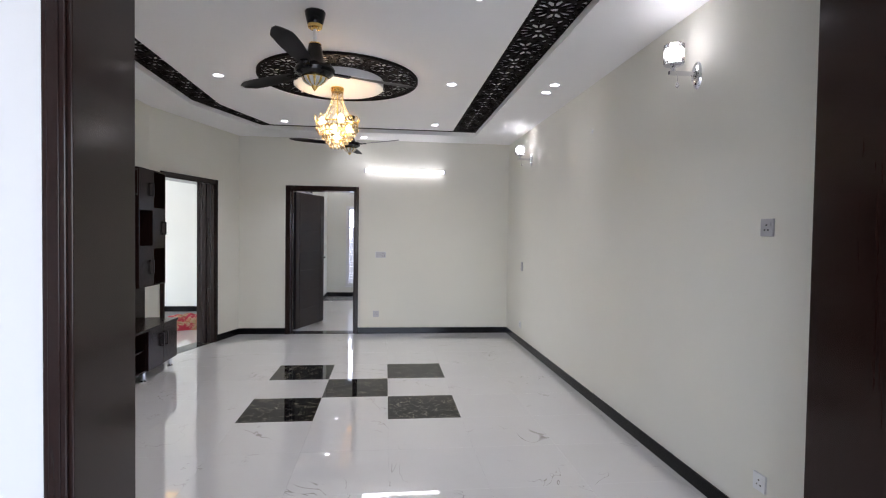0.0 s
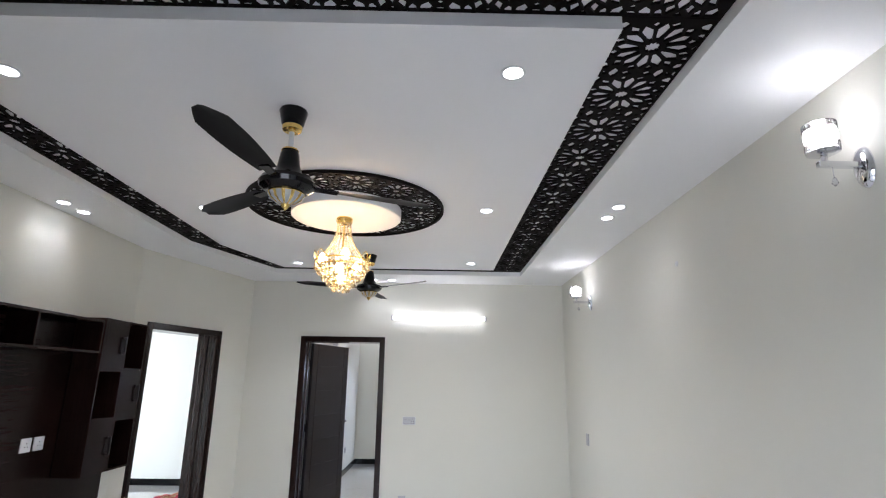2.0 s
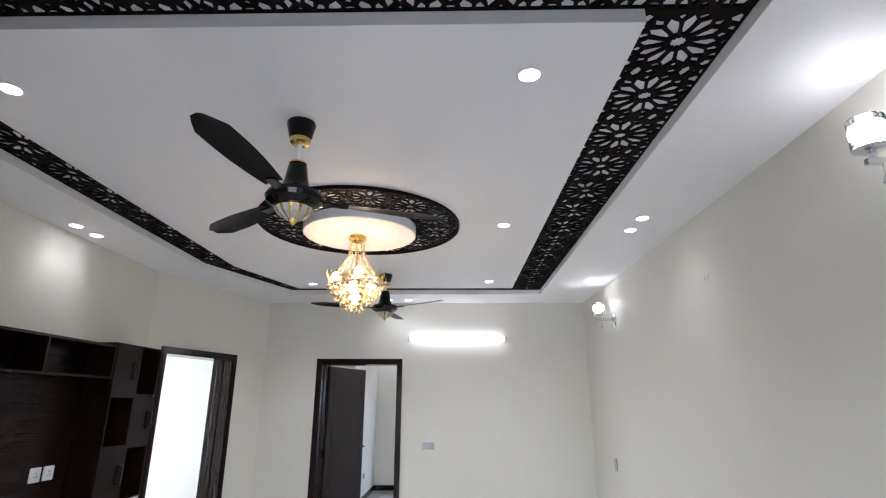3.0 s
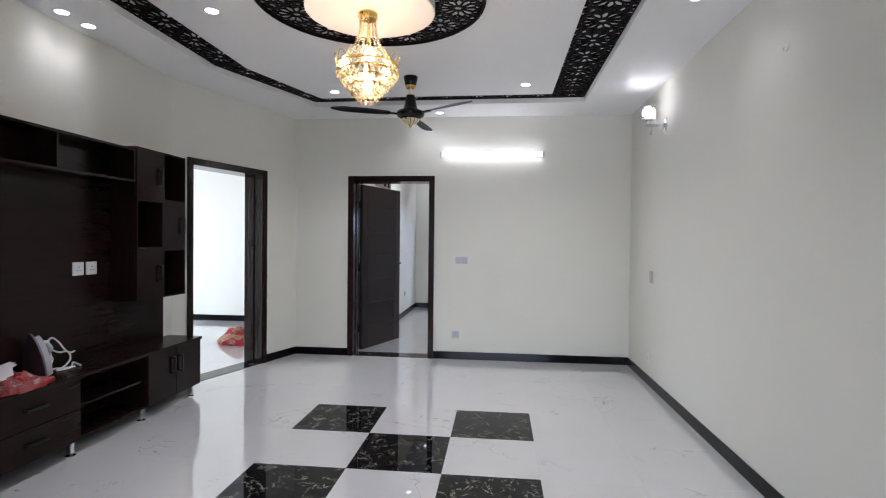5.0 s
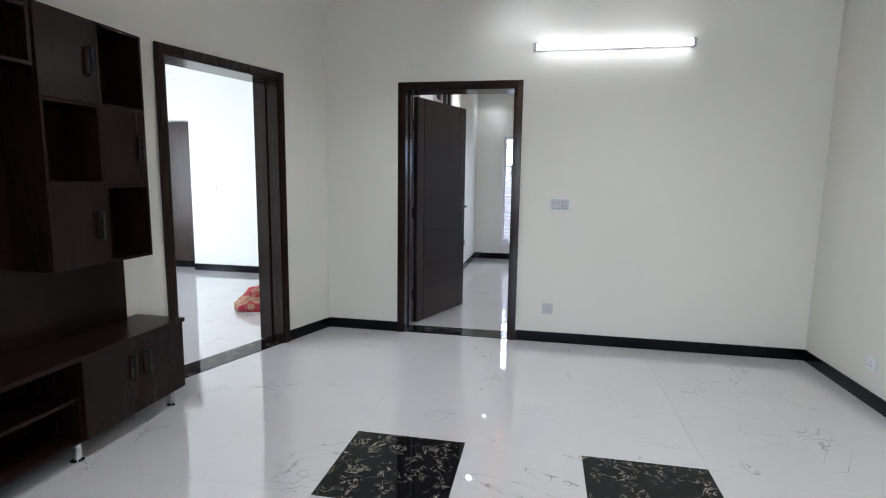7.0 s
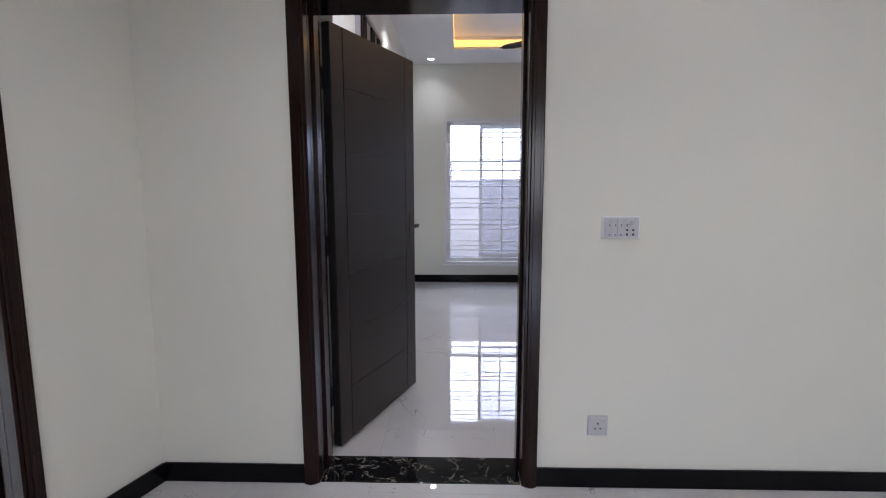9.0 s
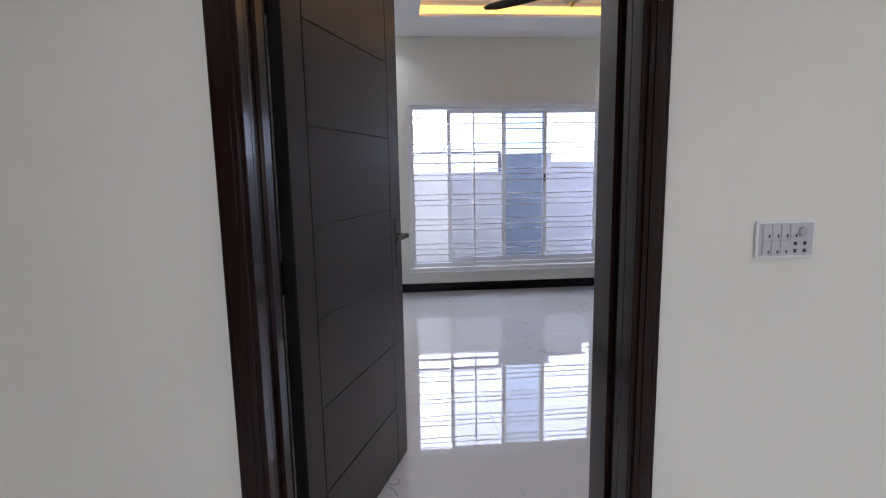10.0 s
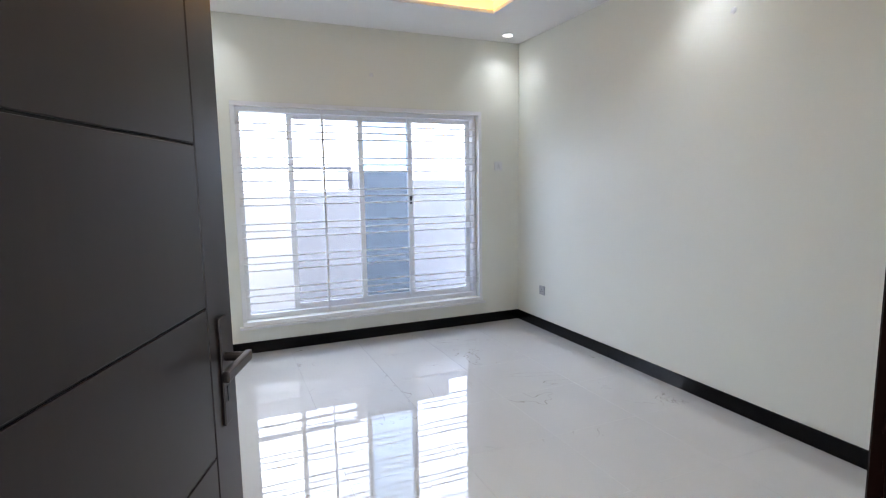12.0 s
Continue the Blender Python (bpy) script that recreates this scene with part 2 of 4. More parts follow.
# ---- floors ----
def tile_mesh(name, material):
    bm = bx(-0.2997, 0.2997, -0.2997, 0.2997, -0.012, 0.0)
    bmesh.ops.bevel(bm, geom=[e for e in bm.edges if all(v.co.z > -0.001 for v in e.verts)], offset=0.0004, segments=1, affect="EDGES")
    me = bpy.data.meshes.new(name)
    bm.to_mesh(me)
    bm.free()
    me.materials.append(material)
    return me


TILE_ME, TILEB_ME = tile_mesh("tile", TILE), tile_mesh("tile", TILE_B)
BLACK = {(-2, 0), (0, 0), (-1, -1), (-2, -2), (0, -2)}
floor_jobs = []


def floor(name, x0, x1, y0, y1, label):
    f = structure(name, bx(x0, x1, y0, y1, -0.12, -0.0025), GROUT, label, "floor")
    floor_jobs.append((f, x0, x1, y0, y1))


floor("floor_hall", -2.95, 2.1, 1.24, 7.59, "polished white marble tile floor with five black tiles")
floor("floor_bedroom", -1.66, 2.05, 7.592, 12.4, "polished white marble tile floor of the bedroom")
floor("floor_side_room", -7.2, -2.952, 4.6, 10.2, "polished white marble tile floor of the side room")
floor("floor_side_room_corner", -2.948, -1.662, 7.592, 10.2, "polished white marble tile floor beside the side room door")
floor("floor_lobby", -2.95, 2.95, -3.2, 1.238, "polished white marble tile floor of the lobby")

# ---- walls ----
H = 3.0
bm = bmesh.new()
prism(bm, [(-2.175, 7.475), (-1.455, 7.475), (-1.455, 7.7), (-2.40, 7.7), (-2.40, 7.545)], -0.05, H)
box(bm, -1.455, -0.49, 7.475, 7.7, 2.155, H)
box(bm, -0.49, 2.08, 7.475, 7.7, -0.05, H)
structure("wall_north", bm, WALL, "smooth cream painted wall with a door opening", "wall")
structure("wall_east", bx(1.85, 2.08, 1.40, 7.475, -0.05, H), WALL, "long smooth cream painted wall", "wall")
structure("wall_west", bx(-2.93, -2.70, 1.40, 5.80, -0.05, H), WALL, "cream painted wall behind the media cabinet", "wall")
# slanted wall with the side room's door
SA, SB = Vector((-2.70, 5.80)), Vector((-2.175, 7.475))
SD = (SB - SA).normalized()
SN = Vector((-SD.y, SD.x))
SLEN = (SB - SA).length
SLANT = Matrix(((SD.x, SN.x, 0, SA.x), (SD.y, SN.y, 0, SA.y), (0, 0, 1, 0), (0, 0, 0, 1)))
OP0, OP1 = 0.215, 1.18
bm = bmesh.new()
for s0, s1, z0 in ((0.0, OP0, -0.05), (OP0, OP1, 2.155), (OP1, SLEN, -0.05)):
    box(bm, s0, s1, 0.0, 0.226, z0, H)
bmesh.ops.transform(bm, matrix=SLANT, verts=bm.verts[:])
prism(bm, [(-2.70, 5.80), (-2.912, 5.868), (-2.93, 5.80)], -0.05, H)
structure("wall_slanted", bm, WALL, "angled cream painted wall with a door opening", "wall")
# wall between the lobby and the hall
bm = bmesh.new()
box(bm, -2.93, -0.913, 1.10, 1.40, -0.05, H)
box(bm, -0.913, 1.645, 1.10, 1.40, 2.49, H)
box(bm, 1.645, 2.95, 1.10, 1.40, -0.05, H)
structure("wall_south", bm, LOBBY, "white painted wall with a wide framed opening", "wall")
# lobby
structure("wall_lobby_west", bx(-2.95, -2.72, -3.0, 1.10, -0.05, H), LOBBY, "white lobby wall", "wall")
structure("wall_lobby_east", bx(2.72, 2.95, -3.0, 1.10, -0.05, H), LOBBY, "white lobby wall", "wall")
bm = bmesh.new()
box(bm, -2.95, -1.5, -3.2, -3.0, -0.05, H)
box(bm, 1.9, 2.95, -3.2, -3.0, -0.05, H)
box(bm, -1.5, 1.9, -3.2, -3.0, 2.5, H)
box(bm, -1.5, 1.9, -3.2, -3.0, -0.05, 0.5)
structure("wall_lobby_south", bm, LOBBY, "white lobby wall with an assumed wide window opening, unseen", "wall")
# bedroom
bm = bmesh.new()
WX0, WX1, WZ0, WZ1 = -0.945, 1.32, 0.285, 2.13
box(bm, -1.65, WX0, 12.168, 12.40, -0.05, H)
box(bm, WX1, 2.03, 12.168, 12.40, -0.05, H)
box(bm, WX0, WX1, 12.168, 12.40, -0.05, WZ0)
box(bm, WX0, WX1, 12.168, 12.40, WZ1, H)
structure("wall_bedroom_north", bm, ROOMWALL, "pale cream bedroom wall with a wide window", "wall")
structure("wall_bedroom_east", bx(1.80, 2.03, 7.70, 12.168, -0.05, H), ROOMWALL, "pale cream bedroom wall", "wall")
bm = bx(-1.65, -1.425, 7.93, 12.168, -0.05, H)
box(bm, -1.65, -1.425, 7.70, 7.93, 2.21, H)
box(bm, -1.65, -1.56, 7.70, 7.93, -0.05, 2.21)
structure("wall_bedroom_west", bm, ROOMWALL, "pale cream bedroom wall", "wall")
# side room, its north wall with a wardrobe niche
NX0, NX1, NY = -6.21, -5.28, 9.77
bm = bmesh.new()
box(bm, -7.0, NX0, NY, NY + 0.23, -0.05, H)
box(bm, NX1, -1.65, NY, NY + 0.23, -0.05, H)
box(bm, NX0, NX1, NY, NY + 0.23, 2.17, H)
structure("wall_side_room_north", bm, ROOMWALL, "bright white side room wall with a wardrobe niche", "wall")
structure("wall_side_room_niche", bx(-6.4, -5.1, NY + 0.235, NY + 0.43, -0.05, H), ROOMWALL, "white wall closing the wardrobe niche", "wall")
bm = bmesh.new()
box(bm, -7.23, -7.0, 4.6, 6.2, -0.05, H)
box(bm, -7.23, -7.0, 8.4, 10.0, -0.05, H)
box(bm, -7.23, -7.0, 6.2, 8.4, 2.2, H)
box(bm, -7.23, -7.0, 6.2, 8.4, -0.05, 0.5)
structure("wall_side_room_west", bm, ROOMWALL, "white side room wall with an assumed window opening, unseen", "wall")
structure("wall_side_room_south", bx(-7.0, -2.93, 4.6, 4.8, -0.05, H), ROOMWALL, "white side room wall", "wall")

# ---- ceilings ----
def ceiling(name, bm, label, material=None):
    return structure(name, bm, material or CEIL, label, "ceiling")


ceiling("ceiling_slab", bx(-7.3, 3.0, -3.3, 12.5, H, H + 0.15), "white ceiling slab over all rooms")
CZ = 2.91
INNER = [(0.85, 2.375), (0.85, 6.58), (-1.54, 6.58), (-1.87, 5.6), (-1.87, 2.375)]
OUTER = [(1.215, 1.99), (1.215, 6.9), (-1.72, 6.9), (-2.19, 5.66), (-2.19, 1.99)]
ceiling("ceiling_border", prism(bmesh.new(), [(1.85, 1.40), (1.85, 7.475), (-2.175, 7.475), (-2.70, 5.80), (-2.70, 1.40)], CZ, H - 0.002, [OUTER]), "white dropped ceiling border around a recessed channel")
ceiling("ceiling_panel", prism(bmesh.new(), INNER, CZ, H - 0.002), "flat white central ceiling panel")
ceiling("ceiling_channel", prism(bmesh.new(), OUTER, 2.9735, H - 0.004, [INNER]), "white backing of the recessed ceiling channel")
BZ = 2.86
ceiling("ceiling_bedroom", prism(bmesh.new(), [(1.80, 7.70), (1.80, 12.168), (-1.425, 12.168), (-1.425, 7.70)], BZ, H - 0.002, [[(1.1, 8.5), (1.1, 11.43), (-0.85, 11.43), (-0.85, 8.5)]]), "white dropped bedroom ceiling with a lit recess")
ceiling("ceiling_side_room", prism(bmesh.new(), [(-1.65, 7.72), (-1.65, NY), (-7.0, NY), (-7.0, 4.8), (-2.93, 4.8), (-2.93, 5.87), (-2.41, 7.55), (-2.41, 7.72)], 2.83, H - 0.002, [[(-3.4, 6.2), (-3.4, 8.6), (-5.0, 8.6), (-5.0, 6.2)]]), "white dropped side room ceiling with a lit recess")


def cove(name, x0, x1, y0, y1, z0, label):
    t = thing(name, Matrix.Translation((x0, y0, z0)), label, "cove light", kind="structure")
    w, d = x1 - x0, y1 - y0
    for n, a in (("strip", (0.0, w, d - 0.004, d - 0.001)), ("strip", (0.0, w, 0.001, 0.004)), ("strip", (0.001, 0.004, 0.004, d - 0.004)), ("strip", (w - 0.004, w - 0.001, 0.004, d - 0.004))):
        part(n, bx(*a, 0.03, 0.10), GLOW_WARM, t)
    return t


cove("cove_light_bedroom", -0.85, 1.1, 8.5, 11.43, BZ, "warm yellow light strip inside the bedroom ceiling recess")
cove("cove_light_side_room", -5.0, -3.4, 6.2, 8.6, 2.83, "warm yellow light strip inside the side room ceiling recess")

# ---- skirting ----
def skirt(name, x0, y0, x1, y1, h=0.09, d=0.014):
    a, b = Vector((x0, y0)), Vector((x1, y1))
    u = (b - a).normalized()
    ob = structure(name, bx(0, (b - a).length, 0, d, 0.0, h, bevel=0.002), SKIRT, "polished black granite skirting along the wall", "skirting")
    ob.matrix_world = Matrix.Translation((x0, y0, 0.001)) @ Matrix.Rotation(math.atan2(u.y, u.x), 4, "Z")


def slant_xy(s, n=0.0):
    p = SA + SD * s + SN * n
    return p.x, p.y


skirt("baseboard_north_a", -1.51, 7.475, -2.17, 7.475)
skirt("baseboard_north_b", 1.85, 7.475, -0.44, 7.475)
skirt("baseboard_east", 1.85, 1.40, 1.85, 7.46)
skirt("baseboard_west", -2.70, 5.80, -2.70, 1.40)
skirt("baseboard_slanted_a", *slant_xy(SLEN - 0.01), *slant_xy(OP1 + 0.055))
skirt("baseboard_slanted_b", *slant_xy(OP0 - 0.055), *slant_xy(0.01))
skirt("baseboard_bedroom_north", 1.80, 12.168, -1.425, 12.168, 0.1)
skirt("baseboard_bedroom_east", 1.80, 7.70, 1.80, 12.15, 0.1)
skirt("baseboard_bedroom_west", -1.425, 12.15, -1.425, 7.94, 0.1)
skirt("baseboard_side_north_a", -1.65, NY, NX1, NY, 0.1)
skirt("baseboard_side_north_b", NX0, NY, -7.0, NY, 0.1)
skirt("baseboard_side_west", -7.0, NY - 0.02, -7.0, 4.8, 0.1)

# ---- carved ceiling lattice ----
def hole(*pts):
    return [Vector((r * math.cos(radians(a)), r * math.sin(radians(a)), 0)) for r, a in pts]


def rosette():
    holes = [hole(*[(0.098 if i % 2 == 0 else 0.074, i * 15) for i in range(24)])]
    for k in range(12):
        a = k * 30
        holes.append(hole((0.138, a - 7), (0.235, a - 11.3), (0.33, a - 11), (0.412, a), (0.33, a + 11), (0.235, a + 11.3), (0.138, a + 7)))
        b = a + 15
        far = 0.443 if k in (0, 5, 6, 11) else 0.486
        holes.append(hole((0.342, b), (0.402, b - 7.5), (far, b), (0.402, b + 7.5)))
    for sx in (1, -1):
        holes.append([Vector((x, sx * y, 0)) for x, y in ((-0.055, 0.468), (0.0, 0.432), (0.055, 0.468), (0.0, 0.488))])
        for sy in (1, -1):
            holes.append([Vector((sx * x, sy * y, 0)) for x, y in ((0.278, 0.485), (0.39, 0.485), (0.424, 0.432), (0.374, 0.364), (0.298, 0.408))])
            holes.append([Vector((sx * x, sy * y, 0)) for x, y in ((0.156, 0.485), (0.25, 0.485), (0.246, 0.42), (0.21, 0.393), (0.174, 0.43))])
    return holes


# half shapes along the border between two cells, from the middle outwards
NOTCH = ((0.0, 0.05), (0.05, 0.125), (0.0, 0.195), None, (0.0, 0.212), (0.06, 0.232), (0.1, 0.275), (0.055, 0.305), (0.0, 0.328), None, (0.0, 0.345), (0.03, 0.36), (0.03, 0.395), (0.0, 0.41), None, (0.0, 0.43), (0.035, 0.435), (0.075, 0.482), (0.0, 0.482))


def cell_edge():
    """The outline of a cell, notched where shapes straddle the border."""
    up = [(0.5 - p[0], p[1]) for p in NOTCH if p]
    right = [(x, -y) for x, y in up[::-1]] + up
    pts = [(-0.5, -0.5), (-0.25, -0.5), (0.0, -0.5), (0.25, -0.5), (0.5, -0.5)] + right
    pts += [(0.5, 0.5), (0.25, 0.5), (0.0, 0.5), (-0.25, 0.5), (-0.5, 0.5)] + [(-x, y) for x, y in right[::-1]]
    return [Vector((x, y, 0)) for x, y in pts]


def lattice_mesh(bm, place, n, z0, z1, closed=False):
    """n rosette cells side by side; place maps (0..1 along, 0..1 across) to the plan. An open strip has plain ends."""
    from mathutils.geometry import tessellate_polygon
    edge = cell_edge()
    loops = [edge] + rosette()
    flat = [p for lp in loops for p in lp]
    tris = tessellate_polygon(loops)
    for c in range(n):
        xs = [p.x for p in flat]
        if not closed and c == 0:
            xs = [-0.5 if i < len(edge) and x < -0.3 else x for i, x in enumerate(xs)]
        if not closed and c == n - 1:
            xs = [0.5 if i < len(edge) and x > 0.3 else x for i, x in enumerate(xs)]
        at = [place((c + 0.5 + x) / n, 0.5 + p.y) for x, p in zip(xs, flat)]
        lo = [bm.verts.new((x, y, z0)) for x, y in at]
        hi = [bm.verts.new((x, y, z1)) for x, y in at]
        for a, b, d in tris:
            bm.faces.new((lo[a], lo[d], lo[b]))
            bm.faces.new((hi[a], hi[b], hi[d]))
        k = 0
        for lp in loops:
            for i in range(len(lp)):
                j = (i + 1) % len(lp)
                bm.faces.new((lo[k + i], lo[k + j], hi[k + j], hi[k + i]))
            k += len(lp)
    return bm


def quad_place(p0, p1, q1, q0):
    def place(u, v):
        return tuple((p0[i] * (1 - u) + p1[i] * u) * (1 - v) + (q0[i] * (1 - u) + q1[i] * u) * v for i in (0, 1))
    return place


LZ0, LZ1 = 2.960, 2.972
lat = thing("ceiling_lattice", Matrix.Translation((0, 0, 0)), "dark brown carved rosette lattice in the ceiling channel", "lattice")
for p0, p1, q1, q0, n in (
        ((-2.187, 1.993), (1.212, 1.993), (1.212, 2.37), (-2.187, 2.37), 10),
        ((1.212, 2.373), (1.212, 6.57), (0.853, 6.57), (0.853, 2.373), 12),
        ((1.212, 6.577), (1.212, 6.897), (-1.72, 6.897), (-1.60, 6.577), 1),
        ((-1.873, 2.373), (-1.873, 5.6), (-2.187, 5.66), (-2.187, 2.373), 9),
        ((-1.873, 5.6), (-1.543, 6.577), (-1.722, 6.895), (-2.187, 5.663), 3)):
    if n == 1:
        pl = quad_place((-1.60, 6.583), (1.212, 6.583), (1.212, 6.897), (-1.72, 6.897))
        n = 9
    else:
        pl = quad_place(p0, p1, q1, q0)
    part("lattice_panel", lattice_mesh(bmesh.new(), pl, n, LZ0, LZ1), LATTICE, lat)

MX, MY = -0.47, 4.42
med = thing("ceiling_medallion", Matrix.Translation((MX, MY, CZ)), "round dark lattice ceiling medallion around a white disc", "ceiling medallion")


def ring_place(r0, r1):
    return lambda u, v: ((r0 + (r1 - r0) * v) * math.cos(2 * math.pi * u), (r0 + (r1 - r0) * v) * math.sin(2 * math.pi * u))


part("lattice_ring", lattice_mesh(bmesh.new(), ring_place(0.395, 0.70), 12, -0.017, -0.009, True), LATTICE, med, "dark carved lattice ring")
part("rim", lathe(bmesh.new(), [(0.698, -0.024), (0.712, -0.024), (0.712, -0.001), (0.698, -0.001), (0.698, -0.024)], 64), LATTICE, med)
part("disc", lathe(bmesh.new(), [(0.0, -0.085), (0.392, -0.085), (0.398, -0.08), (0.398, -0.002), (0.0, -0.002)], 72), CEIL, med, "white round plaster disc", smooth=True)

# ---- door frames ----
def door_frame(name, m, w, depth, h, face, label, stop=True):
    """A lined opening: x across from 0 to w, y from the room's face backwards, with moulded casing on both faces."""
    t = thing(name, m, label, "door frame", kind="structure")
    e = 0.014
    for n, x0, x1 in (("jamb", -0.03, 0.012), ("jamb", w - 0.012, w + 0.03)):
        part(n, bx(x0, x1, -e, depth + 0.03, 0, h, bevel=0.003), FRAME, t)
    part("head", bx(0.012, w - 0.012, -e, depth + e, h - 0.012, h + 0.03, bevel=0.003), FRAME, t)
    for y0, y1 in ((-0.024, -0.0005), (depth + 0.0005, depth + 0.024)):
        for x0, x1 in ((-face, 0.0), (w, w + face)):
            bm = bx(x0, x1, y0, y1, 0.0, h + face, bevel=0.004)
            box(bm, x0 + face * 0.25, x1 - face * 0.25, y0 - 0.004 if y0 < 0 else y1 - 0.002, y0 + 0.002 if y0 < 0 else y1 + 0.004, 0.0, h + face * 0.7, bevel=0.0015)
            part("casing", bm, FRAME, t)
        bm = bx(0.0, w, y0, y1, h, h + face, bevel=0.004)
        part("casing", bm, FRAME, t)
    # long grooves, their shade drawn as thin black strips, and a rebate along the linings
    for x0, x1 in ((0.0118, 0.0128), (w - 0.0128, w - 0.0118)) if stop else ():
        for y in (0.045, depth - 0.06):
            part("groove_shade", bx(x0, x1, y, y + 0.004, 0.0, h - 0.012), GROOVE, t)
    if stop:
        for x0, x1 in ((0.012, 0.024), (w - 0.024, w - 0.012)):
            part("door_stop", bx(x0, x1, depth - 0.12, depth - 0.045, 0.0, h - 0.012, bevel=0.002), FRAME, t)
    return t


DW = 0.955
door_frame("door_frame_bedroom", Matrix.Translation((-1.452, 7.475, 0.0)), DW, 0.225, 2.15, 0.056, "dark stained wooden door frame of the bedroom")
door_frame("door_frame_side_room", SLANT @ Matrix.Translation((OP0 + 0.005, 0.0, 0.0)), DW, 0.226, 2.15, 0.056, "dark stained wooden frame of the open side room door")
door_frame("door_frame_lobby", Matrix.Translation((-0.870, 1.10, 0.0)), 2.472, 0.30, 2.46, 0.06, "wide dark stained wooden opening frame", stop=False)

# black marble thresholds
def threshold(name, m, w, d):
    ob = structure(name, bx(0, w, 0, d, -0.01, 0.004, bevel=0.001), TILE_B, "black veined marble door threshold", "threshold")
    ob.matrix_world = m


threshold("threshold_bedroom", Matrix.Translation((-1.438, 7.475, 0.0)), 0.927, 0.225)
threshold("threshold_side_room", SLANT @ Matrix.Translation((OP0 + 0.019, 0.0, 0.0)), 0.927, 0.226)
threshold("threshold_lobby", Matrix.Translation((-0.856, 1.10, 0.0)), 2.444, 0.30)

# ---- bedroom door leaf, standing open ----
LD = Vector((0.3466, 0.938)).normalized()
LN = Vector((LD.y, -LD.x))
LEAFM = Matrix(((LD.x, LN.x, 0, -1.392), (LD.y, LN.y, 0, 7.825), (0, 0, 1, 0.0), (0, 0, 0, 1)))
LW = 0.875
door = thing("door_1", LEAFM, "dark brown grooved wooden door standing open", "door", kind="structure")


def leaf_panels(t, mirror):
    """Raised fields parted by V grooves; x along the leaf, y outward from its face."""
    xs = (-0.048, 0.064, 0.748, LW)
    zs = (0.01, 0.30, 0.605, 0.912, 1.218, 1.53, 1.845, 2.135)
    y0, y1 = (-0.0055, 0.0) if not mirror else (-0.045, -0.0395)
    g = 0.0022
    for a, b in ((xs[0], xs[1]), (xs[2], xs[3])):
        part("stile", bx(a + (g if a > 0 else 0), b - (g if b < LW else 0), y0, y1, 0.01, 2.135, bevel=0.0018), LEAF, t)
    for a, b in zip(zs, zs[1:]):
        part("panel", bx(xs[1] + g, xs[2] - g, y0, y1, a + (g if a > 0.02 else 0), b - (g if b < 2.1 else 0), bevel=0.0018), LEAF, t)


part("core", bx(-0.048, LW, -0.0395, -0.0055, 0.01, 2.135), GROOVE, door)
leaf_panels(door, False)
leaf_panels(door, True)


def lever_set(t, x, z, y, s):
    plate = part("handle_plate", bx(x - 0.02, x + 0.02, y, y + 0.006 * s, z - 0.145, z + 0.085, bevel=0.0025) if s > 0 else bx(x - 0.02, x + 0.02, y - 0.006, y, z - 0.145, z + 0.085, bevel=0.0025), STEEL, t, "brushed steel lock plate")
    bm = bmesh.new()
    tube(bm, [(x, y, z), (x, y + 0.028 * s, z), (x, y + 0.05 * s, z)], 0.0095, 12)
    part("lever", box(bm, x - 0.128, x + 0.012, y + (0.044 if s > 0 else -0.058), y + (0.058 if s > 0 else -0.044), z - 0.011, z + 0.011, bevel=0.004), STEEL, plate, "straight steel lever")
    part("keyhole", bx(x - 0.006, x + 0.006, y + (0.0062 if s > 0 else -0.0085), y + (0.0085 if s > 0 else -0.0062), z - 0.095, z - 0.062, bevel=0.001), DARKP, plate)


lever_set(door, 0.812, 1.10, 0.0, 1)
lever_set(door, 0.812, 1.10, -0.045, -1)
for z in (0.28, 1.07, 1.88):
    bm = tube(bmesh.new(), [(-0.058, -0.05, z - 0.055), (-0.058, -0.05, z + 0.055)], 0.0075, 10)
    box(bm, -0.058, -0.046, -0.048, -0.0455, z - 0.05, z + 0.05)
    box(bm, -0.085, -0.058, -0.052, -0.049, z - 0.05, z + 0.05)
    part("hinge", bm, STEEL, door, smooth=True)

# ---- bedroom window ----
win = thing("window_1", Matrix.Translation((WX0, 12.168, WZ0)), "wide white aluminium sliding window with horizontal grille bars", "window", kind="structure")
ww, wh = WX1 - WX0, WZ1 - WZ0
bm = bmesh.new()
for a in ((-0.035, ww + 0.035, -0.022, -0.001, wh, wh + 0.035), (-0.035, ww + 0.035, -0.03, -0.001, -0.04, 0.0), (-0.035, 0.0, -0.022, -0.001, 0.0, wh), (ww, ww + 0.035, -0.022, -0.001, 0.0, wh)):
    box(bm, *a, bevel=0.003)
part("window_trim", bm, ALU, win)
bm = bmesh.new()
for a in ((0, ww, 0.05, 0.17, wh - 0.04, wh), (0, ww, 0.05, 0.17, 0, 0.045), (0, 0.04, 0.05, 0.17, 0.045, wh - 0.04), (ww - 0.04, ww, 0.05, 0.17, 0.045, wh - 0.04)):
    box(bm, *a, bevel=0.003)
for y in (0.095, 0.125):
    box(bm, 0.04, ww - 0.04, y, y + 0.004, 0.045, 0.06)
part("window_frame", bm, ALU, win)
part("window_sill", bx(-0.06, ww + 0.06, -0.05, 0.05, -0.062, -0.041, bevel=0.004), ALU, win)


